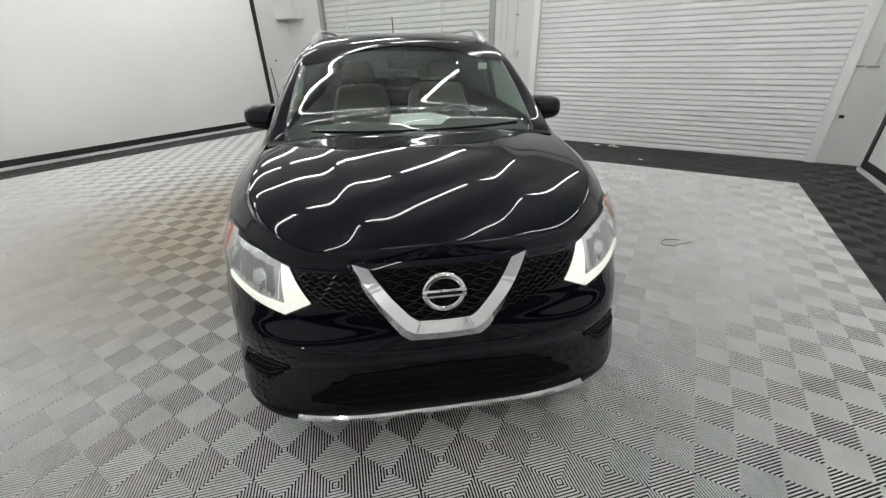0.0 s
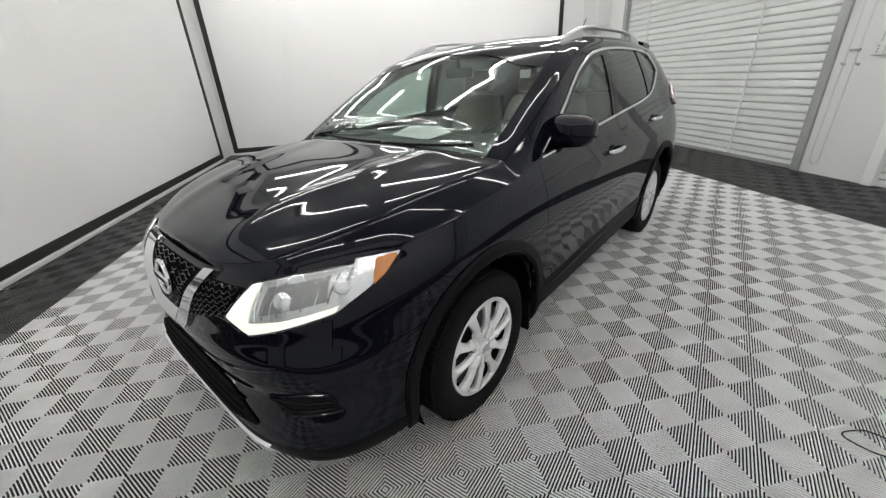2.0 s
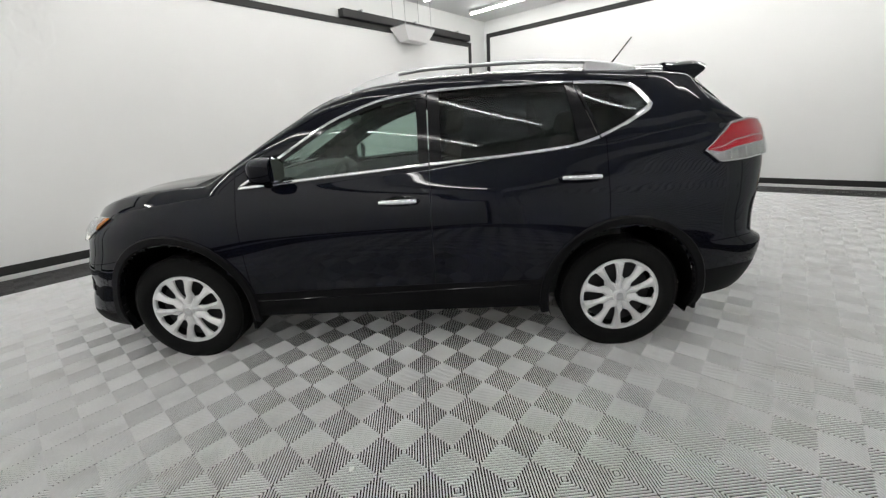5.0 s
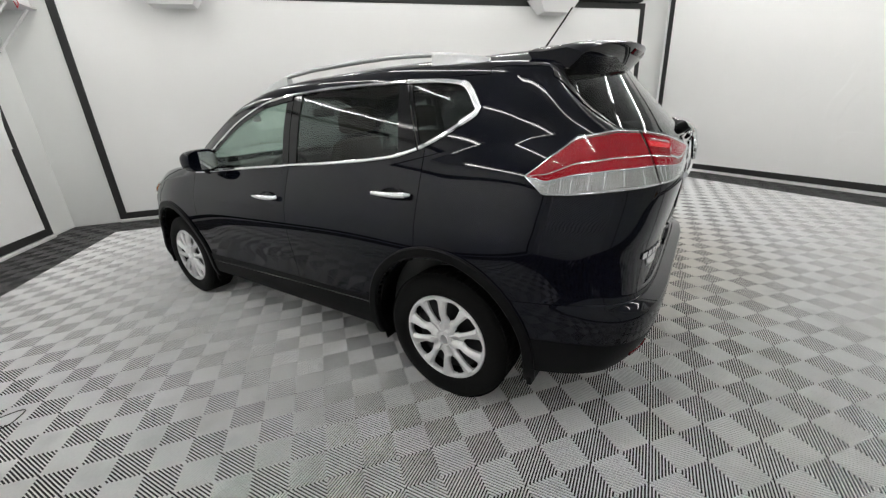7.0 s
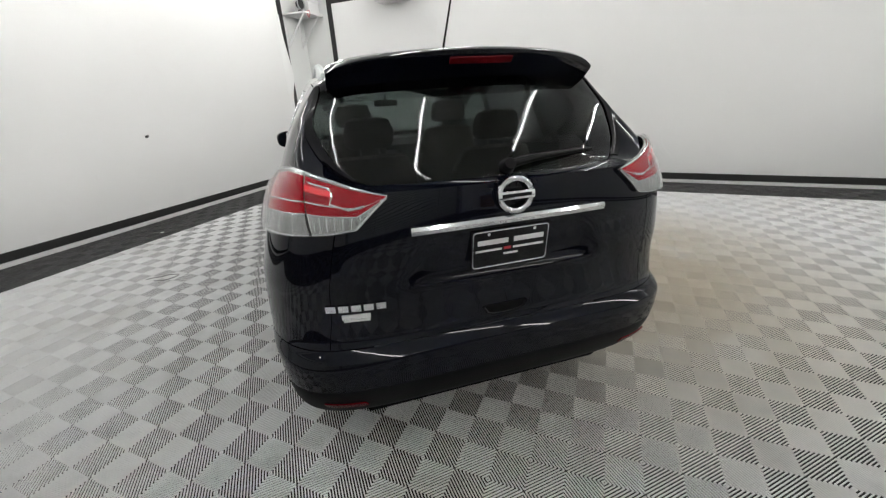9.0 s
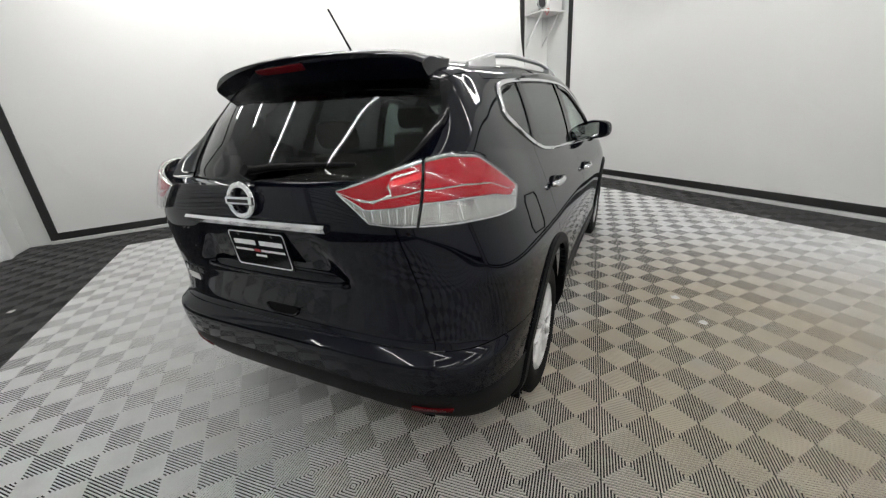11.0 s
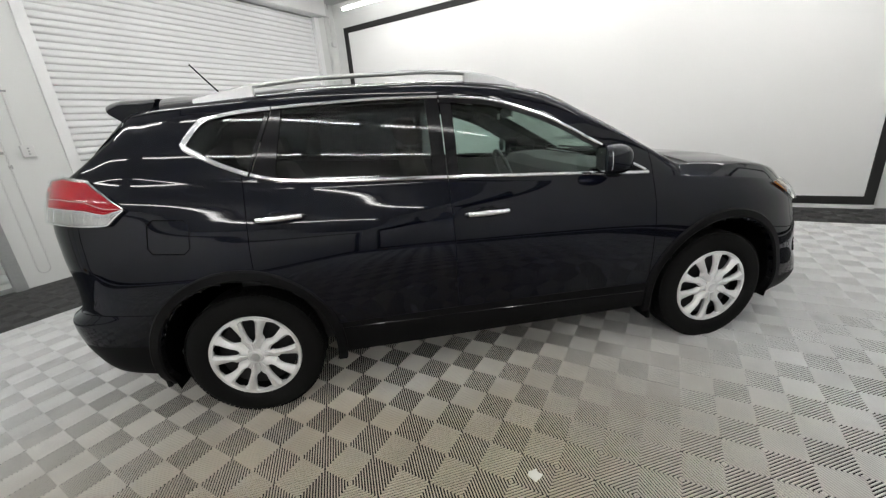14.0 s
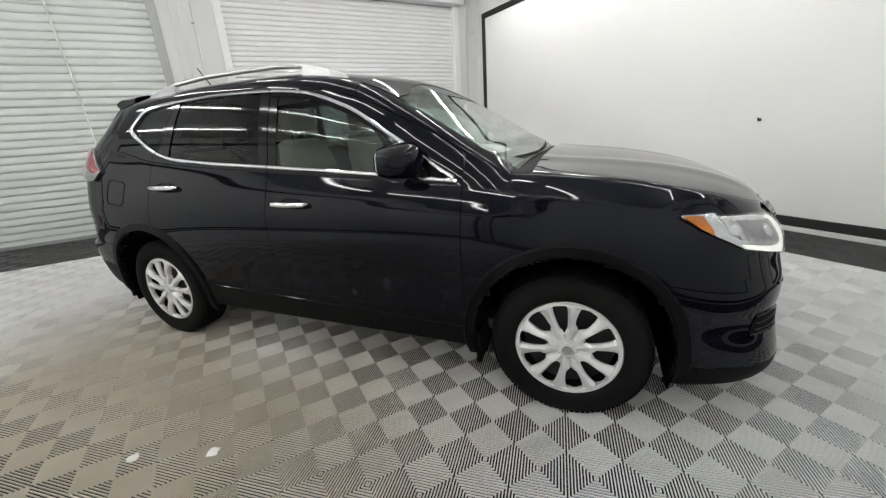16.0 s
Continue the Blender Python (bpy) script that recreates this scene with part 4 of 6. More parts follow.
def build_wheel():
    w = thing("wheel_build", "", "")
    R = WHEEL_R
    tyre = lathe([(0.02, 0.217), (0.085, 0.226), (0.098, 0.235), (0.107, 0.258), (0.109, 0.287), (0.104, 0.315), (0.093, 0.333), (0.075, R - 0.003), (0.04, R), (0, R), (-0.04, R), (-0.075, R - 0.003), (-0.10, 0.335), (-0.11, 0.29), (-0.10, 0.235), (-0.02, 0.222)], 72)
    part("tyre", tyre, RUBBER, w, "black treaded tyre")
    tread = bmesh.new()
    for k in range(90):
        a = 2 * math.pi * k / 90
        for x0, x1, sk in ((-0.085, -0.03, 0.03), (-0.022, 0.022, 0.0), (0.03, 0.085, -0.03)):
            b = bmesh.new()
            box(x0, x1, -0.0095, 0.0095, R - 0.004, R + 0.003, bm=b)
            b.transform(Matrix.Rotation(a + sk, 4, "X"))
            me = bpy.data.meshes.new("t")
            b.to_mesh(me)
            b.free()
            tread.from_mesh(me)
            bpy.data.meshes.remove(me)
    tagged(part("tread", tread, RUBBER, w, "", False), kind="stuff")
    part("steel_rim", lathe([(-0.08, 0.215), (0.04, 0.195), (0.03, 0.12), (0.035, 0.02), (0.0, 0.001)], 40), STEEL, w, "dark steel rim behind the cover")
    cover = bmesh.new()
    ring = lathe([(0.07, 0.235), (0.090, 0.233), (0.097, 0.227), (0.096, 0.217), (0.088, 0.214), (0.07, 0.215)], 80)
    me = bpy.data.meshes.new("t")
    ring.to_mesh(me)
    ring.free()
    cover.from_mesh(me)
    bpy.data.meshes.remove(me)
    hub = lathe([(0.085, 0.050), (0.096, 0.046), (0.0995, 0.040), (0.0985, 0.034), (0.101, 0.030), (0.102, 0.0005)], 40)
    me = bpy.data.meshes.new("t")
    hub.to_mesh(me)
    hub.free()
    cover.from_mesh(me)
    bpy.data.meshes.remove(me)
    part("cover_rim", cover, WHEEL, w, "silver plastic wheel cover rim")
    # ten spokes in five pairs: a long window inside a pair, a shorter one with a bright sunk web between pairs
    rs = [0.040, 0.060, 0.078, 0.086, 0.094, 0.103, 0.112, 0.122, 0.133, 0.147, 0.165, 0.181, 0.193, 0.201, 0.207, 0.2095, 0.2115, 0.221]
    long_slot = curve_fn([0.040, 0.080, 0.090, 0.105, 0.13, 0.165, 0.19, 0.203, 0.208, 0.2112, 0.221], [0, 0, 0.0115, 0.0175, 0.0235, 0.0295, 0.0325, 0.0315, 0.0285, 0, 0])
    short_slot = curve_fn([0.040, 0.106, 0.116, 0.13, 0.15, 0.18, 0.195, 0.203, 0.208, 0.2112, 0.221], [0, 0, 0.0175, 0.0255, 0.0315, 0.0365, 0.0380, 0.0370, 0.0335, 0, 0])
    xs = curve_fn([0.04, 0.08, 0.11, 0.15, 0.18, 0.21, 0.221], [0.096, 0.098, 0.1005, 0.103, 0.101, 0.097, 0.093])
    for flip in (1, -1):
        spoke = bmesh.new()
        grid = []
        for r in rs:
            x, sa, sb = float(xs(r)), float(long_slot(r)), float(short_slot(r))
            ha, hb = -(math.pi / 10 - math.asin(sa / r)), math.pi / 10 - math.asin(sb / r)
            web = 0.013 * max(0.0, 1 - abs(r - 0.092) / 0.045)
            row = []
            for q, d in ((0, -0.024 if sa else -0.004), (0.0, -0.009 if sa else 0), (0.16, -0.002), (0.26, 0.0045), (0.52, 0.003), (0.70, -0.001), (0.84, -0.005 - 0.4 * web), (0.93, -0.009 - web), (1, -0.011 - web), (1, -0.026 if sb else -web - 0.012)):
                a = (ha + (hb - ha) * q) * flip
                row.append(spoke.verts.new((x + d, r * math.sin(a), r * math.cos(a))))
            grid.append(row)
        for i in range(len(rs) - 1):
            for j in range(9):
                spoke.faces.new((grid[i][j], grid[i][j + 1], grid[i + 1][j + 1], grid[i + 1][j]))
        bmesh.ops.recalc_face_normals(spoke, faces=spoke.faces)
        if sum(f.normal.x * f.calc_area() for f in spoke.faces) < 0:
            bmesh.ops.reverse_faces(spoke, faces=spoke.faces)
        first = part("spoke", spoke, WHEEL, w, "", True, 28)
        start = math.pi / 10 * flip
        first.matrix_basis = Matrix.Rotation(-start, 4, "X")
        for k in range(1, 5):
            o = new("spoke", first.data)
            o.parent = w
            o.matrix_basis = Matrix.Rotation(2 * math.pi * k / 5 - start, 4, "X")
    cap = cylinder(0.024, 0.022, 0.006, Matrix.Translation((0.102, 0, 0)) @ Matrix.Rotation(radians(90), 4, "Y"), 24)
    part("cap_badge", cap, SILVER, w, "round centre badge")
    return w


wheel0 = build_wheel()
wheel0.name = "wheel"
for n, (sx, wy, spin) in enumerate(((1, -WHEEL_Y, 6), (1, WHEEL_Y, 20), (-1, -WHEEL_Y, 11), (-1, WHEEL_Y, 0))):
    m = Matrix.Translation((0.772 * sx, wy, WHEEL_R - 0.003)) @ Matrix.Rotation(0 if sx > 0 else math.pi, 4, "Z") @ Matrix.Rotation(radians(spin), 4, "X")
    w = wheel0 if n == 0 else copy_thing(wheel0, m)
    w.matrix_basis = m
    w.parent = car
    for key in ("label", "category"):
        if key in w:
            del w[key]
    tagged(w, "tyre with silver ten-spoke wheel cover")


# ---- lamps, grille, badges ----
def between(a_line, b_line, side, off, thick, n=24, m=6):
    """A plate on the lower body between two lines of (f, z) pairs."""
    cols = []
    for i in range(n + 1):
        t0 = i / n

        def at(ln):
            k = np.linspace(0, 1, len(ln))
            return float(np.interp(t0, k, [p[0] for p in ln])), float(np.interp(t0, k, [p[1] for p in ln]))

        (fa, za), (fb, zb) = at(a_line), at(b_line)
        col = []
        for j in range(m + 1):
            w = j / m
            f, z = fa + (fb - fa) * w, za + (zb - za) * w
            p, q = shell_z(f, z), shell_normal(f, z)
            col.append((Vector((p.x * side, p.y, p.z)), Vector((q.x * side, q.y, q.z))))
        cols.append(col)
    return strip_patch(cols, off, thick)


def on_nose(x, z, off=0.0):
    """A point of the nose or tail at x and height z, and its outward way."""
    f = f_at_x(abs(x), z)
    p, n = shell_z(f, z), shell_normal(f, z)
    s = 1 if x >= 0 else -1
    return Vector((p.x * s, p.y, p.z)) + Vector((n.x * s, n.y, n.z)) * off, Vector((n.x * s, n.y, n.z))


def on_tail(x, z, off=0.0):
    f = f_at_x(abs(x), z, True)
    p, n = shell_z(f, z), shell_normal(f, z)
    s = 1 if x >= 0 else -1
    return Vector((p.x * s, p.y, p.z)) + Vector((n.x * s, n.y, n.z)) * off, Vector((n.x * s, n.y, n.z))


def mix_line(a, b, w):
    return [(p[0] + (q[0] - p[0]) * w, p[1] + (q[1] - p[1]) * w) for p, q in zip(a, b)]


bumper = body_parts[("front_bumper", 0)]
rear_bumper = body_parts[("rear_bumper", 0)]

for side in (1, -1):
    f = lambda x, z: f_at_x(x, z)
    g = lambda y, z: f_at_y(y, z)
    low = [(f(0.438, 0.784), 0.784), (f(0.530, 0.740), 0.740), (f(0.62, 0.764), 0.764), (f(0.742, 0.806), 0.806), (g(-1.85, 0.862), 0.862), (g(-1.725, 0.935), 0.935)]
    high = [(f(0.439, 0.790), 0.790), (f(0.508, 0.886), 0.886), (f(0.61, 0.908), 0.908), (f(0.73, 0.925), 0.925), (g(-1.84, 0.938), 0.938), (g(-1.72, 0.942), 0.942)]
    lamp = part("headlight", between(low, high, side, 0.001, 0.004, 40, 8), LAMP_GREY, car, "clear headlight with lit white strip")
    leg = between([(f(0.443, 0.786), 0.786), (f(0.508, 0.882), 0.882)], [(f(0.522, 0.748), 0.748), (f(0.531, 0.888), 0.888)], side, 0.005, 0.006, 10, 5)
    part("daylight_strip", leg, DAYLIGHT_STRIP, lamp, "glowing white daytime strip")
    run = between([(f(0.529, 0.743), 0.743), (f(0.62, 0.767), 0.767), (f(0.69, 0.791), 0.791), (f(0.740, 0.809), 0.809)], [(f(0.522, 0.776), 0.776), (f(0.62, 0.790), 0.790), (f(0.69, 0.808), 0.808), (f(0.745, 0.825), 0.825)], side, 0.005, 0.006, 24, 4)
    part("daylight_strip", run, DAYLIGHT_STRIP, lamp, "glowing white daytime strip")
    dark = between([(f(0.560, 0.805), 0.805), (f(0.72, 0.842), 0.842)], [(f(0.56, 0.88), 0.88), (f(0.70, 0.905), 0.905)], side, 0.005, 0.002, 12, 4)
    part("bezel", dark, LAMP_DARK, lamp, "dark grey inner bezel")
    amber = between([(g(-1.835, 0.868), 0.868), (g(-1.79, 0.892), 0.892), (g(-1.735, 0.930), 0.930)], [(g(-1.795, 0.931), 0.931), (g(-1.765, 0.936), 0.936), (g(-1.733, 0.938), 0.938)], side, 0.005, 0.006, 14, 4)
    part("turn_lens", amber, AMBER, lamp, "amber turn-signal lens")
    for x, z, r in ((0.615, 0.848, 0.030), (0.735, 0.876, 0.026)):
        p, n = on_nose(x * side, z, 0.006)
        bowl = bmesh.new()
        bmesh.ops.create_uvsphere(bowl, u_segments=20, v_segments=10, radius=r)
        bowl.transform(Matrix.Translation(p) @ n.to_track_quat("Z", "Y").to_matrix().to_4x4() @ Matrix.Diagonal((1, 1, 0.3, 1)))
        part("projector_bowl", bowl, CHROME, lamp, "bright round lamp bowl")
    for k in range(11):
        a = 0.25 + 0.045 * k
        kk = np.linspace(0, 1, len(low))
        pt = []
        for w in (0.30, 0.55, 0.9):
            ln = mix_line(low, high, w)
            ff, zz = float(np.interp(a, kk, [p[0] for p in ln])), float(np.interp(a, kk, [p[1] for p in ln]))
            p, n = shell_z(ff, zz), shell_normal(ff, zz)
            pt.append(Vector((p.x * side, p.y, p.z)) + Vector((n.x * side, n.y, n.z)) * 0.006)
        part("reflector_rib", tube(pt, 0.003, 5), LAMP_DARK if k % 2 else CHROME, lamp)
    part("lens", between(low, high, side, 0.016, 0.003, 40, 8), LENS, lamp, "clear outer lens").visible_shadow = False

    # tail lamp, in two halves
    tl = [(g(1.742, 1.160), 1.160), (g(1.815, 1.098), 1.098), (g(1.91, 1.100), 1.100), (g(2.03, 1.112), 1.112)]
    th = [(g(1.745, 1.166), 1.166), (g(1.825, 1.235), 1.235), (g(1.900, 1.298), 1.298), (g(2.02, 1.318), 1.318)]
    gate_x = 0.662
    tl.append((f_at_x(gate_x, 1.126, True), 1.126))
    th.append((f_at_x(gate_x - 0.012, 1.312, True), 1.312))
    gl_ = [(f_at_x(0.654, 1.127, True), 1.127), (f_at_x(0.60, 1.130, True), 1.130), (f_at_x(0.525, 1.142, True), 1.142), (f_at_x(0.425, 1.234, True), 1.234)]
    gh_ = [(f_at_x(0.642, 1.311, True), 1.311), (f_at_x(0.57, 1.290, True), 1.290), (f_at_x(0.49, 1.262, True), 1.262), (f_at_x(0.423, 1.240, True), 1.240)]

    def mix(a, b, w):
        return [(p[0] + (q[0] - p[0]) * w, p[1] + (q[1] - p[1]) * w) for p, q in zip(a, b)]

    for lo, hi, owner, inner in ((tl, th, body_parts[("quarter_panel", side)], False), (gl_, gh_, gate, True)):
        base_l = part("tail_light", between(lo, hi, side, 0.002, 0.008, 26, 6), TAIL_CLEAR, owner, "clear and red tail lamp")
        part("reverse_lens", between(mix(lo, hi, 0.05), mix(lo, hi, 0.33), side, 0.011, 0.005, 26, 3), TAIL_CLEAR, base_l, "ribbed clear lower lens")
        part("red_lens", between(mix(lo, hi, 0.36), mix(lo, hi, 0.52), side, 0.011, 0.006, 26, 3), RED, base_l, "red lens band")
        part("red_lens", between(mix(lo, hi, 0.55), mix(lo, hi, 0.93), side, 0.011, 0.006, 26, 4), RED, base_l, "deep red upper lens")
        for w in (0.02, 0.345, 0.535, 0.97):
            ln = mix(lo, hi, w)
            kk = np.linspace(0, 1, len(ln))
            pt = []
            for a in np.linspace(0.0, 1, 22):
                ff, zz = float(np.interp(a, kk, [p[0] for p in ln])), float(np.interp(a, kk, [p[1] for p in ln]))
                p, n = shell_z(ff, zz), shell_normal(ff, zz)
                pt.append(Vector((p.x * side, p.y, p.z)) + Vector((n.x * side, n.y, n.z)) * 0.0145)
            part("lamp_outline", tube(pt, 0.0032, 5), REFLECTOR, base_l, "bright line in the lamp")
        for k in range(9):
            a = 0.08 + 0.84 * k / 8
            pt = []
            for w in (0.07, 0.2, 0.32):
                ln = mix(lo, hi, w)
                kk = np.linspace(0, 1, len(ln))
                ff, zz = float(np.interp(a, kk, [p[0] for p in ln])), float(np.interp(a, kk, [p[1] for p in ln]))
                p, n = shell_z(ff, zz), shell_normal(ff, zz)
                pt.append(Vector((p.x * side, p.y, p.z)) + Vector((n.x * side, n.y, n.z)) * 0.016)
            part("lens_rib", tube(pt, 0.0022, 5), REFLECTOR, base_l)
        part("lens", between(lo, hi, side, 0.021, 0.003, 26, 6), LENS, base_l, "clear outer lens").visible_shadow = False
        if inner:
            # bright hook of the stop lamp inside the red lens
            kk = np.linspace(0, 1, len(lo))
            pt = []
            for a, w in ((0.06, 0.84), (0.30, 0.84), (0.36, 0.72), (0.33, 0.58), (0.56, 0.50), (0.74, 0.56)):
                ln = mix(lo, hi, w)
                ff, zz = float(np.interp(a, kk, [p[0] for p in ln])), float(np.interp(a, kk, [p[1] for p in ln]))
                p, n = shell_z(ff, zz), shell_normal(ff, zz)
                pt.append(Vector((p.x * side, p.y, p.z)) + Vector((n.x * side, n.y, n.z)) * 0.0165)
            part("stop_lamp_hook", tube(pt, 0.004, 6), REFLECTOR, base_l, "pale hook-shaped light guide")
            part("stop_lamp", between(mix(lo, hi, 0.70)[:2], mix(lo, hi, 0.80)[:2], side, 0.0165, 0.004, 8, 2), RED_LIT, base_l, "bright red stop lamp")

    # fog-lamp recess
    fl = [(f(0.567, 0.510), 0.510), (f(0.632, 0.456), 0.456), (f(0.768, 0.466), 0.466)]
    fh = [(f(0.568, 0.518), 0.518), (f(0.672, 0.538), 0.538), (f(0.738, 0.530), 0.530)]
    rec = part("fog_recess", between(fl, fh, side, 0.001, 0.003, 16, 5), CAVITY, bumper, "dark fog-lamp recess")
    for w in (0.25, 0.6):
        ln = mix(fl, fh, w)
        pts = []
        for a in np.linspace(0.1, 0.95, 10):
            kk = np.linspace(0, 1, 3)
            ff, zz = float(np.interp(a, kk, [p[0] for p in ln])), float(np.interp(a, kk, [p[1] for p in ln]))
            p, n = shell_z(ff, zz), shell_normal(ff, zz)
            pts.append(Vector((p.x * side, p.y, p.z)) + Vector((n.x * side, n.y, n.z)) * 0.004)
        part("recess_bar", tube(pts, 0.005, 6), GLOSS_BLACK, rec)
    for edge in (fl, fh):
        pts = []
        for a in np.linspace(0.0, 1, 12):
            kk = np.linspace(0, 1, 3)
            ff, zz = float(np.interp(a, kk, [p[0] for p in edge])), float(np.interp(a, kk, [p[1] for p in edge]))
            p, n = shell_z(ff, zz), shell_normal(ff, zz)
            pts.append(Vector((p.x * side, p.y, p.z)) + Vector((n.x * side, n.y, n.z)) * 0.001)
        part("recess_rim", tube(pts, 0.006, 8), PAINT, rec)
    # upper grille wedge beside the chrome V
    wl = [(f(0.185, 0.715), 0.715), (f(0.30, 0.750), 0.750), (f(0.43, 0.785), 0.785)]
    wh = [(f(0.26, 0.872), 0.872), (f(0.36, 0.872), 0.872), (f(0.475, 0.872), 0.872)]
    wedge = part("grille_wedge", between(wl, wh, side, 0.002, 0.003, 16, 5), CAVITY, bumper, "dark grille wedge")
    for r in range(7):
        w = (r + 0.5) / 7
        pts = []
        for k in range(25):
            a = 0.03 + 0.94 * k / 24
            ln = mix(wl, wh, w)
            kk = np.linspace(0, 1, 3)
            ff, zz = float(np.interp(a, kk, [p[0] for p in ln])), float(np.interp(a, kk, [p[1] for p in ln]))
            zz += 0.0035 * (1 if (k // 2 + r) % 2 else -1)
            p, n = shell_z(ff, zz), shell_normal(ff, zz)
            pts.append(Vector((p.x * side, p.y, p.z)) + Vector((n.x * side, n.y, n.z)) * 0.008)
        part("grille_bar", tube(pts, 0.0035, 5), GLOSS_BLACK, wedge)
    # rear reflector
    part("rear_reflector", between([(f_at_x(0.72, 0.435, True), 0.435), (f_at_x(0.57, 0.43, True), 0.43)], [(f_at_x(0.73, 0.455, True), 0.455), (f_at_x(0.58, 0.45, True), 0.45)], side, 0.002, 0.006, 12, 3), DARK_RED, rear_bumper, "red bumper reflector")

# the V-shaped chrome and the grille inside it
cols = []
for i in range(41):
    x = -0.24 + 0.48 * i / 40
    zlow = float(np.interp(abs(x), [0, 0.08, 0.10, 0.24], [0.70, 0.70, 0.72, 0.878]))
    cols.append([on_nose(x, zlow + (0.878 - zlow) * j / 6) for j in range(7)])
grille = part("grille", strip_patch(cols, 0.003, 0.003), CAVITY, bumper, "black mesh grille")
for r in range(12):
    z = 0.716 + 0.0142 * r
    xm = float(np.interp(z, [0.70, 0.72, 0.878, 0.9], [0.08, 0.10, 0.215, 0.22]))
    k = max(int(xm * 2 / 0.016), 4)
    pts = []
    for i in range(k + 1):
        x = -xm + 2 * xm * i / k
        p, n = on_nose(x, z + 0.0038 * (1 if (i // 2 + r) % 2 else -1), 0.010)
        pts.append(p)
    part("grille_bar", tube(pts, 0.0036, 5), GLOSS_BLACK, grille)
def v_line(points, a):
    """A point of a line of (x, z) pairs, mirrored at the middle; a runs from -1 to 1."""
    xs, zs = zip(*points)
    run = np.concatenate([[0], np.cumsum(np.hypot(np.diff(xs), np.diff(zs)))])
    x, z = np.interp(abs(a) * run[-1], run, xs), np.interp(abs(a) * run[-1], run, zs)
    return float(math.copysign(x, a)), float(z)


V_IN = ((0, 0.706), (0.088, 0.709), (0.112, 0.724), (0.244, 0.879))
V_RIDGE = ((0, 0.668), (0.100, 0.671), (0.134, 0.690), (0.292, 0.886))
V_OUT = ((0, 0.636), (0.120, 0.640), (0.152, 0.662), (0.312, 0.890))
vb = bmesh.new()
prev = None
for i in range(81):
    a = -1 + 2 * i / 80
    ring = []
    for ln, off in ((V_IN, -0.012), (V_IN, 0.012), (V_RIDGE, 0.032), (V_OUT, 0.012), (V_OUT, -0.012)):
        ring.append(vb.verts.new(on_nose(*v_line(ln, a), off)[0]))
    if prev:
        for m in range(5):
            vb.faces.new((prev[m], prev[(m + 1) % 5], ring[(m + 1) % 5], ring[m]))
    else:
        vb.faces.new(ring)
    prev = ring
vb.faces.new(list(reversed(prev)))
bmesh.ops.recalc_face_normals(vb, faces=vb.faces)
part("grille_chrome", vb, CHROME, bumper, "broad chrome V-shaped surround", True, 25)


def emblem(name, centre, normal, r, owner):
    """A round chrome badge: a ring with a plain bar across."""
    m = Matrix.Translation(centre) @ normal.to_track_quat("Z", "Y").to_matrix().to_4x4()
    ring = tube([(r * math.cos(a), r * 0.93 * math.sin(a), 0.010) for a in np.linspace(0, 2 * math.pi, 49)[:-1]], 0.0105, 10, True)
    ring.transform(m)
    e = part(name, ring, CHROME, owner, "round chrome badge")
    bar = box(-r * 1.16, r * 1.16, -0.0145, 0.0145, 0.008, 0.024, 0.004)
    bar.transform(m)
    part("badge_bar", bar, CHROME, e, "chrome bar across the badge")
    ink = box(-r * 0.92, r * 0.92, -0.006, 0.006, 0.0238, 0.0246)
    ink.transform(m)
    part("badge_mark", ink, GLOSS_BLACK, e, "dark plain mark")
    return e


p, n = on_nose(0, 0.808, 0.012)
emblem("front_badge", p, Vector((0, -1, 0.12)).normalized(), 0.064, bumper)
p, n = on_tail(0, 1.20, 0.006)
emblem("rear_badge", p, Vector((0, 1, 0.10)).normalized(), 0.058, gate)

# lower intake, chrome lip, chin
cols = [[on_nose(x, zl + (zh - zl) * j / 4) for j in range(5)] for x, zl, zh in [(x, float(np.interp(abs(x), [0, 0.3, 0.5], [0.330, 0.338, 0.378])), float(np.interp(abs(x), [0, 0.34, 0.5], [0.492, 0.478, 0.395]))) for x in np.linspace(-0.5, 0.5, 41)]]
intake = part("lower_intake", strip_patch(cols, 0.002, 0.003), CAVITY, bumper, "dark lower air intake")
for z in (0.375, 0.41, 0.445):
    pts = [on_nose(x, z, 0.006)[0] for x in np.linspace(-0.42, 0.42, 20)]
    part("intake_bar", tube(pts, 0.006, 6), CAVITY, intake)
pts, nor = zip(*[on_nose(x, float(np.interp(abs(x), [0, 0.3, 0.56], [0.262, 0.268, 0.305])), 0.004) for x in np.linspace(-0.56, 0.56, 45)])
part("chin_chrome", sweep(list(pts), [(-0.013, -0.008), (0.013, -0.008), (0.012, 0.006), (0.0, 0.012), (-0.012, 0.006)], list(nor)), CHROME, bumper, "chrome strip along the chin")
# crease across the bumper
for z, xm in ((0.585, 0.62),):
    pts = [on_nose(x, z + 0.05 * (abs(x) / xm) ** 2, -0.004)[0] for x in np.linspace(-xm, xm, 40)]
    part("bumper_crease", tube(pts, 0.008, 8), PAINT, bumper)

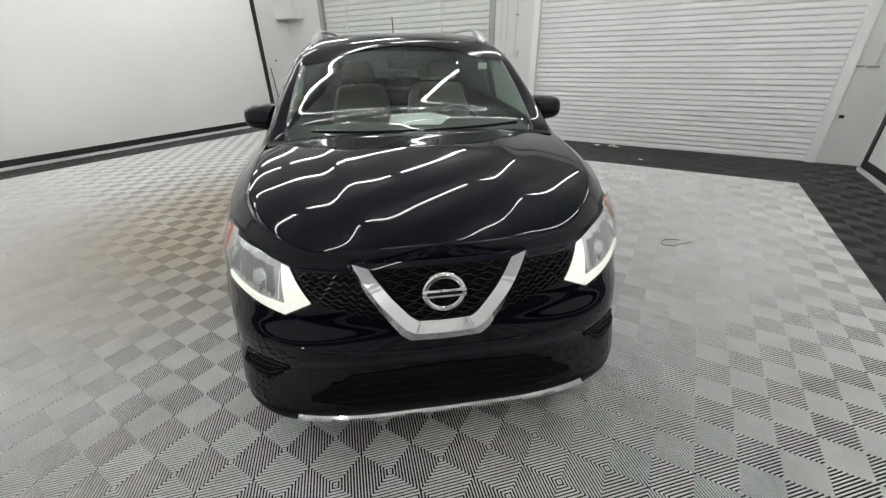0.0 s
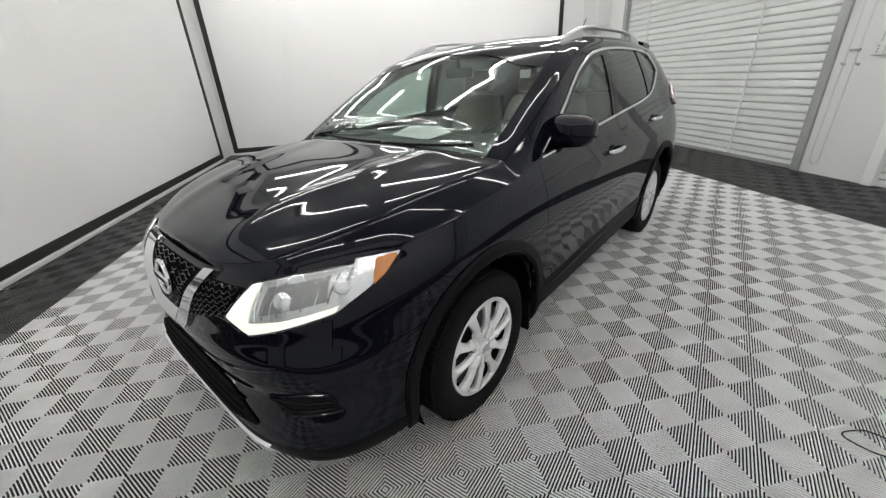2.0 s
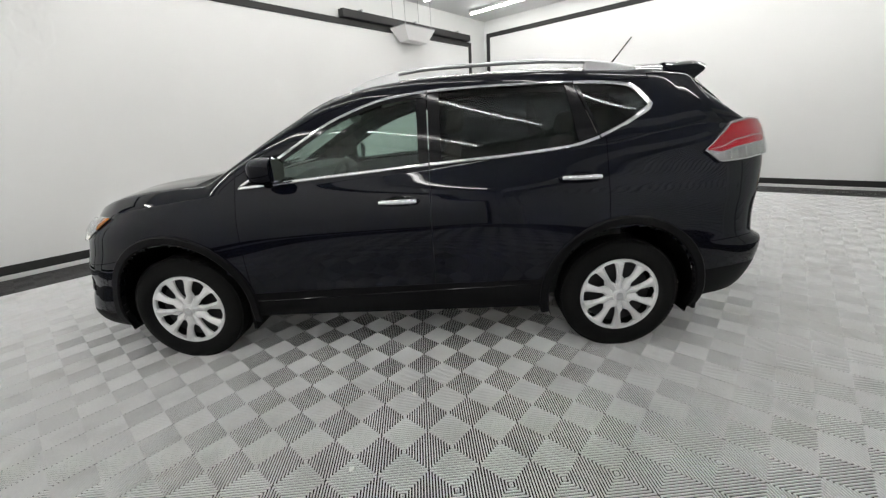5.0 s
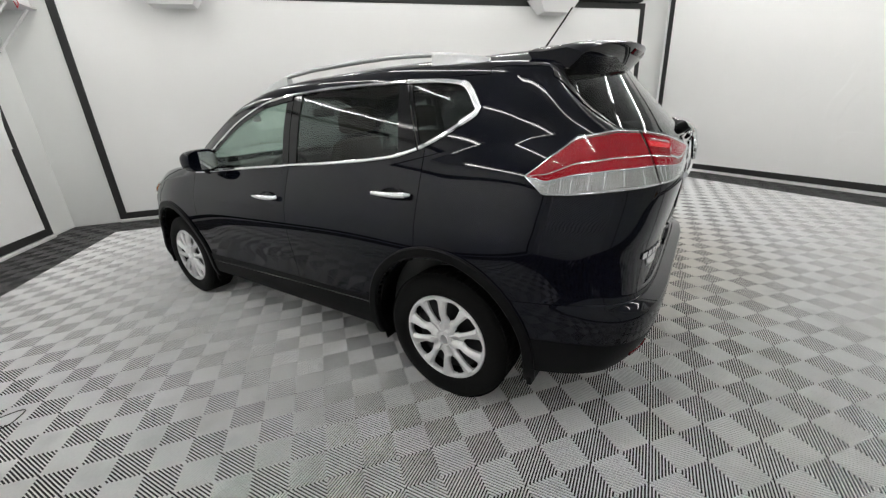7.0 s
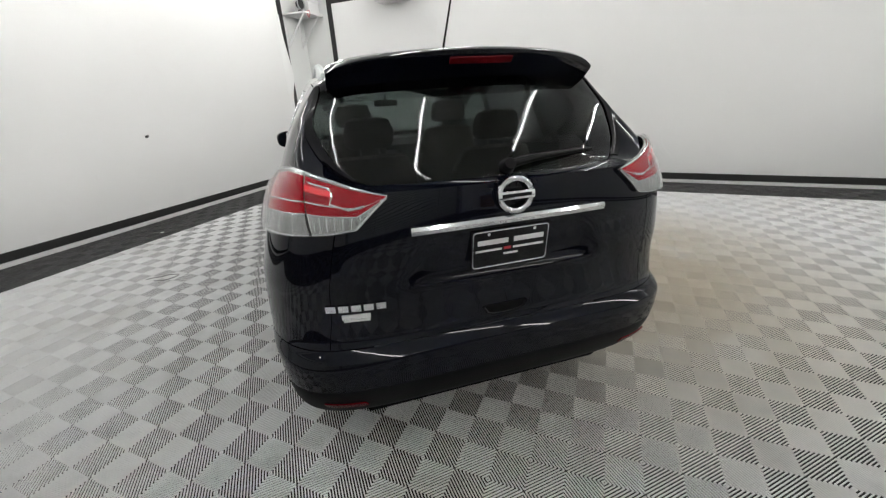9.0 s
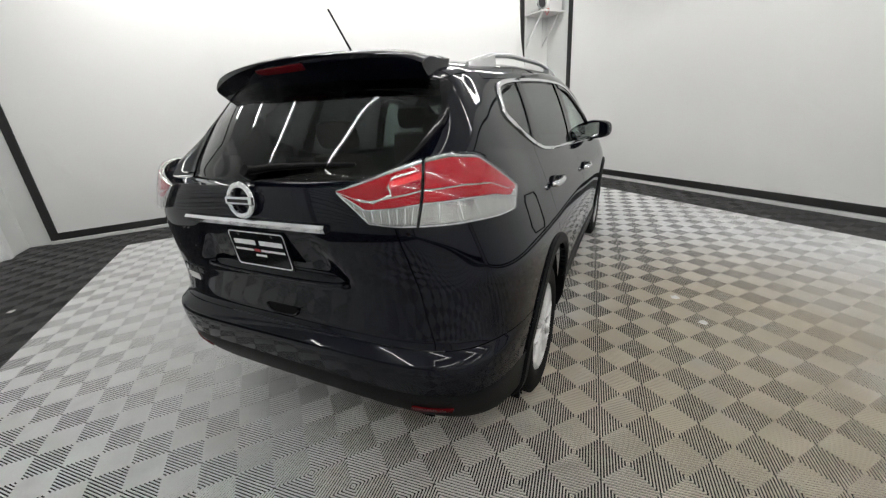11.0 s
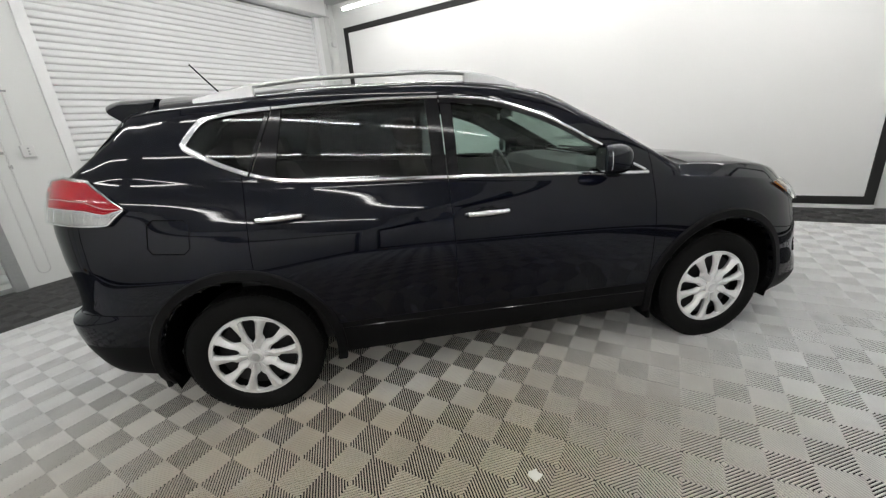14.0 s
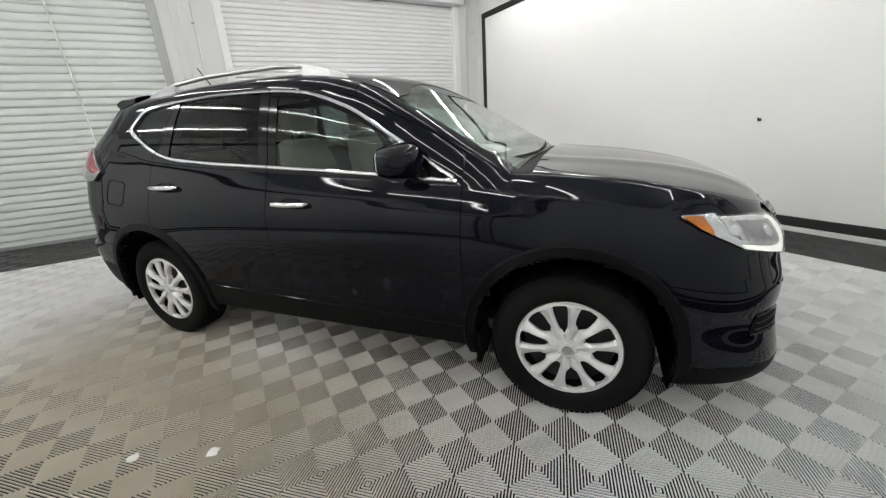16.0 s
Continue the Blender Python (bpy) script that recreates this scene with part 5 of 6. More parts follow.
# tailgate details
pts, nor = zip(*[on_tail(x, 1.118, 0.002) for x in np.linspace(-0.36, 0.36, 31)])
part("tailgate_chrome", sweep(list(pts), [(-0.014, -0.01), (0.014, -0.01), (0.012, 0.012), (-0.004, 0.018), (-0.014, 0.010)], list(nor)), CHROME, gate, "chrome strip over the plate")
pts = [on_tail(x, 0.893 + 0.014 * (abs(x) / 0.36) ** 4, 0.001)[0] for x in np.linspace(-0.36, 0.36, 34)]
part("recess_ledge", tube(pts, 0.007, 8), PAINT, gate)
cols = []
for x in np.linspace(-0.085, 0.085, 15):
    lo = float(np.interp(abs(x), [0.055, 0.085], [0.716, 0.752]))
    cols.append([on_tail(x, lo + (0.757 - lo) * j / 4) for j in range(5)])
part("gate_slot", strip_patch(cols, 0.001, 0.002), CAVITY, gate, "dark slot of the gate pull")
pts = [on_tail(x, z, 0.002)[0] for x, z in ((-0.09, 0.752), (-0.075, 0.727), (-0.05, 0.716), (0, 0.714), (0.05, 0.716), (0.075, 0.727), (0.09, 0.752))]
part("gate_pull", tube(pts, 0.006, 6), GLOSS_BLACK, gate, "gloss black pull below the plate")
plate = part("number_plate", box(-0.1525, 0.1525, -0.003, 0.003, -0.077, 0.077, 0.0), GLOSS_BLACK, gate, "black dealer plate with a white border")
PLATE_M = Matrix.Translation((0, 2.226, 1.008)) @ Matrix.Rotation(radians(-6), 4, "X")
plate.matrix_basis = PLATE_M
border = bmesh.new()
rr = [(sx * 0.145 + cx * 0.012, sz * 0.070 + cz * 0.012) for sx, sz, c in ((1, 1, 0), (-1, 1, 90), (-1, -1, 180), (1, -1, 270)) for cx, cz in [(math.cos(radians(c + a)) - (1 if sx > 0 else -1), math.sin(radians(c + a)) - (1 if sz > 0 else -1)) for a in (0, 30, 60, 90)]]
tube([(x, 0.0035, z) for x, z in rr], 0.0022, 6, True, border)
part("plate_border", border, WHITE_INK, plate, "white plate border")
for x0, x1, z0, z1, m in ((0.128, 0.012, 0.018, 0.037, WHITE_INK), (-0.010, -0.128, 0.018, 0.037, WHITE_INK), (0.135, 0.035, -0.008, 0.0, WHITE_INK), (0.028, 0.0, -0.009, 0.002, RED_INK), (-0.008, -0.13, -0.008, 0.0, WHITE_INK), (0.028, -0.028, -0.029, -0.021, WHITE_INK)):
    part("plate_mark", box(x1, x0, 0.0028, 0.0042, z0, z1), m, plate, "red mark" if m is RED_INK else "white plain bar")
for x in (-0.088, 0.088):
    part("plate_screw", cylinder(0.006, 0.006, 0.004, Matrix.Translation((x, 0.004, 0.060)) @ Matrix.Rotation(radians(90), 4, "X"), 12), CHROME, plate, "plate screw")


def badge_bars(z, x0, x1, h, gaps, mat, label):
    w = (x0 - x1) / gaps
    for k in range(gaps):
        a, b = x0 - k * w, x0 - (k + 0.78) * w
        q = []
        for x, zz in ((a, z - h), (b, z - h), (b, z + h), (a, z + h)):
            q.append(on_tail(x, zz, 0.002))
        bm = bmesh.new()
        lo = [bm.verts.new(p) for p, n in q]
        hi = [bm.verts.new(p + n * 0.004) for p, n in q]
        bm.faces.new(hi)
        for i in range(4):
            bm.faces.new((lo[i], lo[(i + 1) % 4], hi[(i + 1) % 4], hi[i]))
        bmesh.ops.recalc_face_normals(bm, faces=bm.faces)
        part("badge_bar", bm, mat, gate, label)


badge_bars(0.848, 0.665, 0.452, 0.013, 5, CHROME, "chrome plain badge bar")
badge_bars(0.812, 0.615, 0.490, 0.009, 1, WHITE_INK, "white plain sticker bar")
badge_bars(0.796, 0.610, 0.495, 0.004, 1, WHITE_INK, "white plain sticker bar")

# fuel flap outline on the right flank
rim_pts = []
for y, z in ((1.49, 0.965), (1.485, 1.07), (1.505, 1.092), (1.635, 1.106), (1.66, 1.085), (1.668, 0.985), (1.65, 0.958), (1.515, 0.942)):
    k = f_at_y(y, z)
    q, nn = shell_z(k, z), shell_normal(k, z)
    rim_pts.append(Vector((-q.x, q.y, q.z)) + Vector((-nn.x, nn.y, nn.z)) * 0.0005)
part("fuel_door_gap", tube(rim_pts, 0.0028, 6, True), CAVITY, body_parts[("quarter_panel", -1)], "dark gap round the fuel flap")

# spoiler, brake lamp, wiper, aerial
sp = bmesh.new()
rows = []
for i in range(29):
    x = -0.545 + 1.09 * i / 28
    t0 = abs(x) / 0.545
    drop = 0.006 + 0.026 * t0**2 + 0.022 * t0**10
    yb = 1.985 - 0.02 * t0**3
    prof = [(1.74, float(centre_z(1.74)) - 0.004 - drop * 0.9), (1.80, 1.681 - drop), (1.90, 1.684 - drop), (yb - 0.02, 1.677 - drop * 1.15), (yb, 1.669 - drop * 1.2), (yb - 0.008, 1.650 - drop * 1.2), (yb - 0.07, 1.585 - drop * 1.1), (1.87, 1.55 - drop), (1.80, 1.575 - drop)]
    thin = 1 - 0.18 * t0**4
    rows.append([sp.verts.new((x, y - 0.115 * t0**2, z if q < 5 else prof[4][1] + (z - prof[4][1]) * thin)) for q, (y, z) in enumerate(prof)])
for i in range(28):
    for j in range(9):
        sp.faces.new((rows[i][j], rows[i][(j + 1) % 9], rows[i + 1][(j + 1) % 9], rows[i + 1][j]))
sp.faces.new(rows[0])
sp.faces.new(list(reversed(rows[-1])))
bmesh.ops.recalc_face_normals(sp, faces=sp.faces)
spo = part("rear_spoiler", sp, PAINT, gate, "gloss black roof spoiler", True, 45)
lamp = box(-0.12, 0.12, -0.004, 0.004, -0.014, 0.014, 0.003)
lamp.transform(Matrix.Translation((0, 1.9645, 1.6295)) @ Matrix.Rotation(radians(-44), 4, "X"))
part("brake_lamp", lamp, DARK_RED, spo, "dark red high brake lamp")
# gloss panels from the spoiler's ends down to the tail lamps
for side in (1, -1):
    cols = []
    for k in range(17):
        y = 1.875 + 0.305 * k / 16
        i = int(np.clip(np.searchsorted(ROW_Y, y), 1, len(ROW_Y) - 1))
        w = (y - ROW_Y[i - 1]) / max(ROW_Y[i] - ROW_Y[i - 1], 1e-6)
        p = ROWS[i - 1][1] * (1 - w) + ROWS[i][1] * w
        cols.append([(Vector((p[m][0] * side, y + bow(y, p[m][0], m), p[m][1])), Vector((0.45 * side, 0.75, 0.48)).normalized()) for m in range(HOOD_COL + 2, N_TOP + 7)])
    part("pillar_panel", strip_patch(cols, 0.001, 0.004), GLOSS_BLACK, gate, "gloss black panel beside the rear window")

def glass_y(z):
    ys = np.linspace(1.85, 2.27, 120)
    return float(np.interp(-z, [-float(centre_z(y)) for y in ys], ys))


wp = bmesh.new()
tube([(-0.01, glass_y(1.295) + 0.03, 1.295), (-0.10, glass_y(1.304) + 0.022, 1.304), (-0.25, glass_y(1.306) - 0.010, 1.306), (-0.40, glass_y(1.302) - 0.066, 1.302)], [0.016, 0.013, 0.009, 0.005], 10, bm=wp)
wo = part("rear_wiper", wp, CLADDING, gate, "black rear wiper arm")
part("wiper_hub", cylinder(0.028, 0.02, 0.04, Matrix.Translation((0.0, glass_y(1.29) + 0.022, 1.29)) @ Matrix.Rotation(radians(-60), 4, "X"), 20), CLADDING, wo, "black wiper hub")
an = part("aerial_base", cylinder(0.022, 0.012, 0.03, Matrix.Translation((0, 1.490, 1.694)), 16), CLADDING, car, "black aerial base")
part("aerial_whip", tube([(0, 1.495, 1.70), (0, 1.56, 1.78), (0, 1.638, 1.878)], [0.006, 0.0045, 0.004], 8), CLADDING, an, "thin black aerial rod")
for side in (1, -1):
    fn = bmesh.new()
    x0, x1 = (0.06, 0.60) if side > 0 else (-0.55, 0.02)
    pts = []
    for k in range(14):
        x = x0 + (x1 - x0) * k / 13
        y = -1.094 + 0.06 * (x / 0.6) ** 2
        z = 1.142 + 0.012 * (x / 0.6) ** 2
        pts.append((x, y, z))
    tube(pts, [0.007] * 12 + [0.009, 0.011], 8, bm=fn)
    part("front_wiper", fn, CLADDING, car, "black front wiper")
part("screen_sticker", box(0.50, 0.56, -0.452, -0.449, 1.418, 1.458), PAPER, wsg, "small white sticker")

# ---- inside the car ----
cabin = part("cabin_floor", box(-0.72, 0.72, -1.0, 1.9, 0.30, 0.36, 0.01), DASH, car, "dark carpeted cabin floor", False)
part("underbody", box(-0.58, 0.58, -2.0, 2.05, 0.24, 0.30, 0.02), CAVITY, car, "dark underbody", False)
part("engine_bay", box(-0.48, 0.48, -1.98, -1.02, 0.30, 0.84, 0.03), CAVITY, car, "dark engine bay", False)
part("bulkhead", box(-0.68, 0.68, -1.03, -1.0, 0.30, 1.05, 0.0), CAVITY, car, "dark bulkhead", False)
part("boot_floor", box(-0.50, 0.50, 1.45, 2.10, 0.36, 0.78, 0.02), DASH, car, "dark boot lining", False)
for side in (1, -1):
    bm = bmesh.new()
    prev = None
    for k in range(40):
        y = -0.88 + 2.25 * k / 39
        e = float(top_z(y))
        pr = [bm.verts.new((side * 0.745, y, 0.34)), bm.verts.new((side * 0.735, y, 0.8)), bm.verts.new((side * (float(half_width(e)) - 0.05), y, e - 0.01))]
        if prev:
            for m in range(2):
                bm.faces.new((prev[m], pr[m], pr[m + 1], prev[m + 1]))
        prev = pr
    bmesh.ops.solidify(bm, geom=list(bm.faces), thickness=0.01)
    part("door_card", bm, DASH, car, "dark grey door lining")
# headlining
hl = bmesh.new()
prev = None
for k in range(24):
    y = -0.22 + 2.02 * k / 23
    row = [hl.verts.new((x, y, float(centre_z(y)) - 0.045 - (float(centre_z(y)) - float(edge_z(y))) * min(abs(x) / float(edge_x(y)), 1) ** 2.6)) for x in np.linspace(-0.55, 0.55, 13)]
    if prev:
        for m in range(12):
            hl.faces.new((prev[m], prev[m + 1], row[m + 1], row[m]))
    prev = row
bmesh.ops.solidify(hl, geom=list(hl.faces), thickness=0.012)
part("headlining", hl, TRIM_LIGHT, car, "light grey headlining")
# dashboard
da = bmesh.new()
prev = None
for x in np.linspace(-0.70, 0.70, 29):
    hump = 0.02 * math.exp(-((x - 0.36) / 0.16) ** 2)
    pr = [(-1.0, 1.105), (-0.9, 1.125), (-0.72, 1.13 + hump), (-0.60, 1.12 + hump), (-0.55, 1.06), (-0.56, 0.90), (-0.50, 0.80), (-0.62, 0.60), (-0.95, 0.60)]
    row = [da.verts.new((x, y, z)) for y, z in pr]
    if prev:
        for m in range(len(pr) - 1):
            da.faces.new((prev[m], row[m], row[m + 1], prev[m + 1]))
    prev = row
bmesh.ops.recalc_face_normals(da, faces=da.faces)
bmesh.ops.solidify(da, geom=list(da.faces), thickness=0.01)
dash = part("dashboard", da, DASH, car, "dark grey dashboard")
part("screen_panel", box(-0.13, 0.13, -0.565, -0.545, 0.88, 1.02, 0.006), GLOSS_BLACK, dash, "gloss black centre screen")
st = tube([(0.36 + 0.185 * math.cos(a), -0.43 + 0.06 * math.sin(a), 1.0 + 0.175 * math.sin(a)) for a in np.linspace(0, 2 * math.pi, 41)[:-1]], 0.015, 8, True)
sw = part("steering_wheel", st, DASH, car, "dark leather steering wheel")
hub_ = bmesh.new()
bmesh.ops.create_uvsphere(hub_, u_segments=20, v_segments=12, radius=1)
hub_.transform(Matrix.Translation((0.36, -0.445, 0.99)) @ Matrix.Diagonal((0.08, 0.035, 0.06, 1)))
part("horn_pad", hub_, DASH, sw, "horn pad")
for a in (200, 340, 270):
    part("wheel_arm", tube([(0.36, -0.445, 0.99), (0.36 + 0.18 * math.cos(radians(a)), -0.43 + 0.06 * math.sin(radians(a)), 1.0 + 0.17 * math.sin(radians(a)))], 0.014, 8), DASH, sw)
part("inner_mirror", box(-0.11, 0.11, -0.36, -0.335, 1.43, 1.49, 0.015), DASH, car, "dark rear-view mirror")
part("mirror_stalk", tube([(0, -0.35, 1.485), (0, -0.35, 1.54)], 0.012, 8), DASH, car)


def seat(x, y, w, owner_name, top=1.285):
    def pad(rows):
        bm = bmesh.new()
        prev = None
        rings = []
        for cy, cz, hw, dep, tilt in rows:
            c, s = math.cos(tilt), math.sin(tilt)
            ring = []
            for a in np.linspace(0, 2 * math.pi, 25)[:-1]:
                ux = math.copysign(abs(math.cos(a)) ** 0.55, math.cos(a)) * hw
                uy = math.copysign(abs(math.sin(a)) ** 0.7, math.sin(a)) * dep
                uy -= 0.03 * (abs(ux) / hw) ** 3 if uy < 0 else 0
                ring.append(bm.verts.new((x + ux, cy + uy * c, cz + uy * s)))
            rings.append(ring)
        for i in range(len(rings) - 1):
            for k in range(24):
                bm.faces.new((rings[i][k], rings[i][(k + 1) % 24], rings[i + 1][(k + 1) % 24], rings[i + 1][k]))
        bm.faces.new(rings[0])
        bm.faces.new(list(reversed(rings[-1])))
        bmesh.ops.recalc_face_normals(bm, faces=bm.faces)
        return bm

    cushion = pad([(y - 0.30, 0.62, w * 0.85, 0.04, 1.2), (y - 0.28, 0.62, w * 0.95, 0.07, 1.4), (y - 0.15, 0.61, w, 0.085, 1.57), (y + 0.1, 0.60, w, 0.085, 1.57), (y + 0.25, 0.60, w * 0.95, 0.07, 1.57)])
    s0 = part(owner_name, cushion, BEIGE, car, "beige leather seat")
    back = pad([(y + 0.20, 0.60, w * 0.92, 0.06, 0.3), (y + 0.24, 0.72, w, 0.075, 0.25), (y + 0.29, 0.95, w * 1.0, 0.075, 0.22), (y + 0.34, 1.12, w * 0.9, 0.065, 0.2), (y + 0.37, top - 0.02, w * 0.72, 0.055, 0.2), (y + 0.375, top, w * 0.6, 0.03, 0.2)])
    part("backrest", back, BEIGE, s0, "beige leather backrest")
    head = pad([(y + 0.375, top + 0.035, 0.10, 0.035, 0.1), (y + 0.375, top + 0.06, 0.125, 0.055, 0.1), (y + 0.385, top + 0.12, 0.128, 0.055, 0.1), (y + 0.39, top + 0.175, 0.11, 0.045, 0.1), (y + 0.39, top + 0.19, 0.08, 0.02, 0.1)])
    part("headrest", head, BEIGE, s0, "beige headrest")
    for dx in (-0.05, 0.05):
        part("headrest_post", tube([(x + dx, y + 0.372, top - 0.03), (x + dx, y + 0.38, top + 0.08)], 0.006, 8), CHROME, s0, "bright post")


seat(0.36, 0.02, 0.25, "front_seat")
seat(-0.36, 0.02, 0.25, "front_seat")
seat(0.36, 0.92, 0.27, "rear_seat", 1.235)
seat(-0.36, 0.92, 0.27, "rear_seat", 1.235)
part("centre_console", box(-0.11, 0.11, -0.55, 0.35, 0.36, 0.72, 0.03), DASH, car, "dark centre console")
paper = bmesh.new()
slab([(-0.17, -0.06), (0.10, -0.085), (0.17, 0.02), (0.05, 0.085), (-0.15, 0.07)], 0, 0.002, bm=paper)
paper.transform(Matrix.Translation((0.06, -0.79, 1.158)) @ Matrix.Rotation(radians(14), 4, "X") @ Matrix.Diagonal((1.15, 1.15, 1, 1)))
tagged(mesh_object("paper_sheet", paper, PAPER, False), "white paper sheet lying on the dashboard", "paper")


# ---- loose things along the walls ----
def crumpled(w, d, h, seed, n=14):
    """A crumpled sheet: a folded, wavy plate with thickness."""
    rnd = random.Random(seed)
    ph = [(rnd.uniform(3, 14), rnd.uniform(3, 14), rnd.uniform(0, 6)) for _ in range(5)]
    bm = bmesh.new()
    g = []
    for i in range(n + 1):
        row = []
        for j in range(n + 1):
            x, y = i / n - 0.5, j / n - 0.5
            z = sum(abs(math.sin(a * x + b * y + c)) / (k + 1) for k, (a, b, c) in enumerate(ph)) / 2.3
            z = h * (z * (1.1 - 1.5 * (x * x + y * y)) + rnd.uniform(-0.06, 0.06))
            edge = 0.88 + 0.12 * math.sin(9 * math.atan2(y, x) + ph[0][2])
            row.append(bm.verts.new((x * w * edge, y * d * edge, max(z, 0.002))))
        g.append(row)
    for i in range(n):
        for j in range(n):
            bm.faces.new((g[i][j], g[i + 1][j], g[i + 1][j + 1], g[i][j + 1]))
    bmesh.ops.recalc_face_normals(bm, faces=bm.faces)
    bmesh.ops.solidify(bm, geom=list(bm.faces), thickness=0.003)
    return bm


def placed(bm, u, v, z, turn=0.0, tilt=0.0):
    bm.transform(Matrix.Translation((u, v, z)) @ Matrix.Rotation(radians(turn), 4, "Z") @ Matrix.Rotation(radians(tilt), 4, "X"))
    return bm


# corner between the north wall and the grey shutter: a carton, papers and bags
carton = room_thing("cardboard_box", "worn brown cardboard carton standing in the corner", "box")
u0, u1, v0, v1, h = 4.36, 4.86, 6.62, 7.04, 0.45
for a in ((u0, u1, v0, v0 + 0.006), (u0, u1, v1 - 0.006, v1), (u1 - 0.006, u1, v0 + 0.006, v1 - 0.006), (u0, u0 + 0.006, v0 + 0.2, v1 - 0.006)):
    room_part("panel", box(*a, 0.004, h), CARDBOARD, carton, "corrugated side panel")
room_part("flap", placed(box(-0.25, 0.25, -0.10, 0.10, 0, 0.005), 4.61, 6.72, h, 0, -6), CARDBOARD, carton, "bent top flap")
room_part("flap", placed(box(-0.25, 0.25, -0.10, 0.10, 0, 0.005), 4.61, 6.94, h, 2, 5), CARDBOARD, carton, "bent top flap")
for k, (z, hh) in enumerate(((0.10, 0.10), (0.27, 0.11))):
    small = room_thing("carton", "small dark carton with a pale lid tucked beside the brown box", "box")
    room_part("tray", box(4.20, 4.35, 6.66, 6.98, z - 0.09, z + hh - 0.02, 0.004), FRAME, small, "dark tray")
    room_part("lid", box(4.195, 4.355, 6.655, 6.985, z + hh - 0.0195, z + hh + 0.012, 0.004), PAPER, small, "pale lid")
for k, (u, v, z, w, d, hh, turn) in enumerate(((4.58, 6.82, 0.47, 0.66, 0.42, 0.09, 4), (4.52, 6.84, 0.52, 0.62, 0.40, 0.10, -9), (4.62, 6.80, 0.57, 0.58, 0.38, 0.11, 12), (4.48, 6.86, 0.63, 0.54, 0.34, 0.12, -5), (4.66, 6.82, 0.68, 0.42, 0.36, 0.16, 30), (4.40, 6.88, 0.72, 0.40, 0.30, 0.15, -20))):
    room_object("crumpled_paper", placed(crumpled(w, d, hh, 20 + k), u, v, z, turn), PAPER if k % 2 else PLASTIC, "crumpled white sheet lying on a pile in the corner", "paper", group="pile of crumpled sheets")
for k, (u, v, z, w, d, hh, turn) in enumerate(((4.30, 6.60, 0.002, 0.36, 0.34, 0.26, 10), (4.24, 6.74, 0.22, 0.30, 0.34, 0.24, 40), (4.22, 6.72, 0.40, 0.28, 0.30, 0.22, 70))):
    room_object("plastic_bag", placed(crumpled(w, d, hh, 40 + k), u, v, z, turn), PLASTIC, "crumpled pale plastic bag slumped against the carton", "bag", group="plastic bags")
flat = room_thing("flat_box", "flat white box lying on the dark floor tiles", "box")
room_part("tray", placed(box(-0.31, 0.31, -0.12, 0.12, 0.002, 0.05, 0.006), 4.55, 6.44, 0, -6), PAPER, flat, "white tray")
room_part("lid", placed(box(-0.315, 0.315, -0.125, 0.125, 0.0505, 0.064, 0.004), 4.55, 6.44, 0, -6), PAPER, flat, "white lid")
stick = tube([(4.17, 6.98, 0.004), (4.15, 7.0, 0.6), (4.12, 7.03, 1.28)], 0.010, 8)
room_object("pole", stick, FRAME, "thin black pole leaning against the wall", "pole")
soff = room_thing("duct", "white boxed duct hanging in the corner under the ceiling", "duct")
room_part("casing", box(4.58, 4.905, 6.45, 7.085, 2.36, TOP - 0.002, 0.008), WALL, soff, "white casing")
room_part("bottom_flange", box(4.57, 4.907, 6.44, 7.087, 2.335, 2.358, 0.004), FIXTURE, soff, "white flange")


def wall_hook(u, v, z, along_u, inward, mat, label):
    th = room_thing("wall_hook", label, "hook", group="wall hooks")
    w = 0.016
    b = box(u - w, u + w, v, v + 0.004 * inward, z - w, z + w, 0.001) if along_u else box(u, u + 0.004 * inward, v - w, v + w, z - w, z + w, 0.001)
    room_part("plate", b, mat, th)
    d = Vector((0, inward, 0)) if along_u else Vector((inward, 0, 0))
    p = Vector((u, v, z))
    room_part("pin", tube([p + d * 0.003, p + d * 0.04, p + d * 0.05 + Vector((0, 0, 0.025))], 0.006, 8), mat, th)


wall_hook(4.35, V1 - 0.001, 1.44, True, -1, FRAME, "small dark hook on the white wall")
wall_hook(-0.5, V0 + 0.031, 1.15, True, 1, FRAME, "small dark hook on the canvas")
wall_hook(U1 - 0.001, 1.31, 1.33, False, -1, GUIDE, "small steel hook beside the grey shutter")
wall_hook(U1 - 0.001, 1.16, 1.33, False, -1, GUIDE, "small steel hook beside the grey shutter")


# hoist chain, switch and conduit on the pier between the shutters
def chain_strand(v0, z0, v1, z1):
    bm = bmesh.new()
    n = int(abs(z1 - z0) / 0.034)
    for i in range(n):
        a = (i + 0.5) / n
        v, z = v0 + (v1 - v0) * a, z0 + (z1 - z0) * a
        ring = []
        for k in range(10):
            w = 2 * math.pi * k / 10
            p = (0.0, 0.0095 * math.cos(w), 0.022 * math.sin(w)) if i % 2 else (0.0095 * math.cos(w), 0.0, 0.022 * math.sin(w))
            ring.append((U1 - 0.05 + p[0], v + p[1], z + p[2]))
        tube(ring, 0.0024, 5, True, bm, up=(0, 1, 0) if not i % 2 else (1, 0, 0))
    return bm


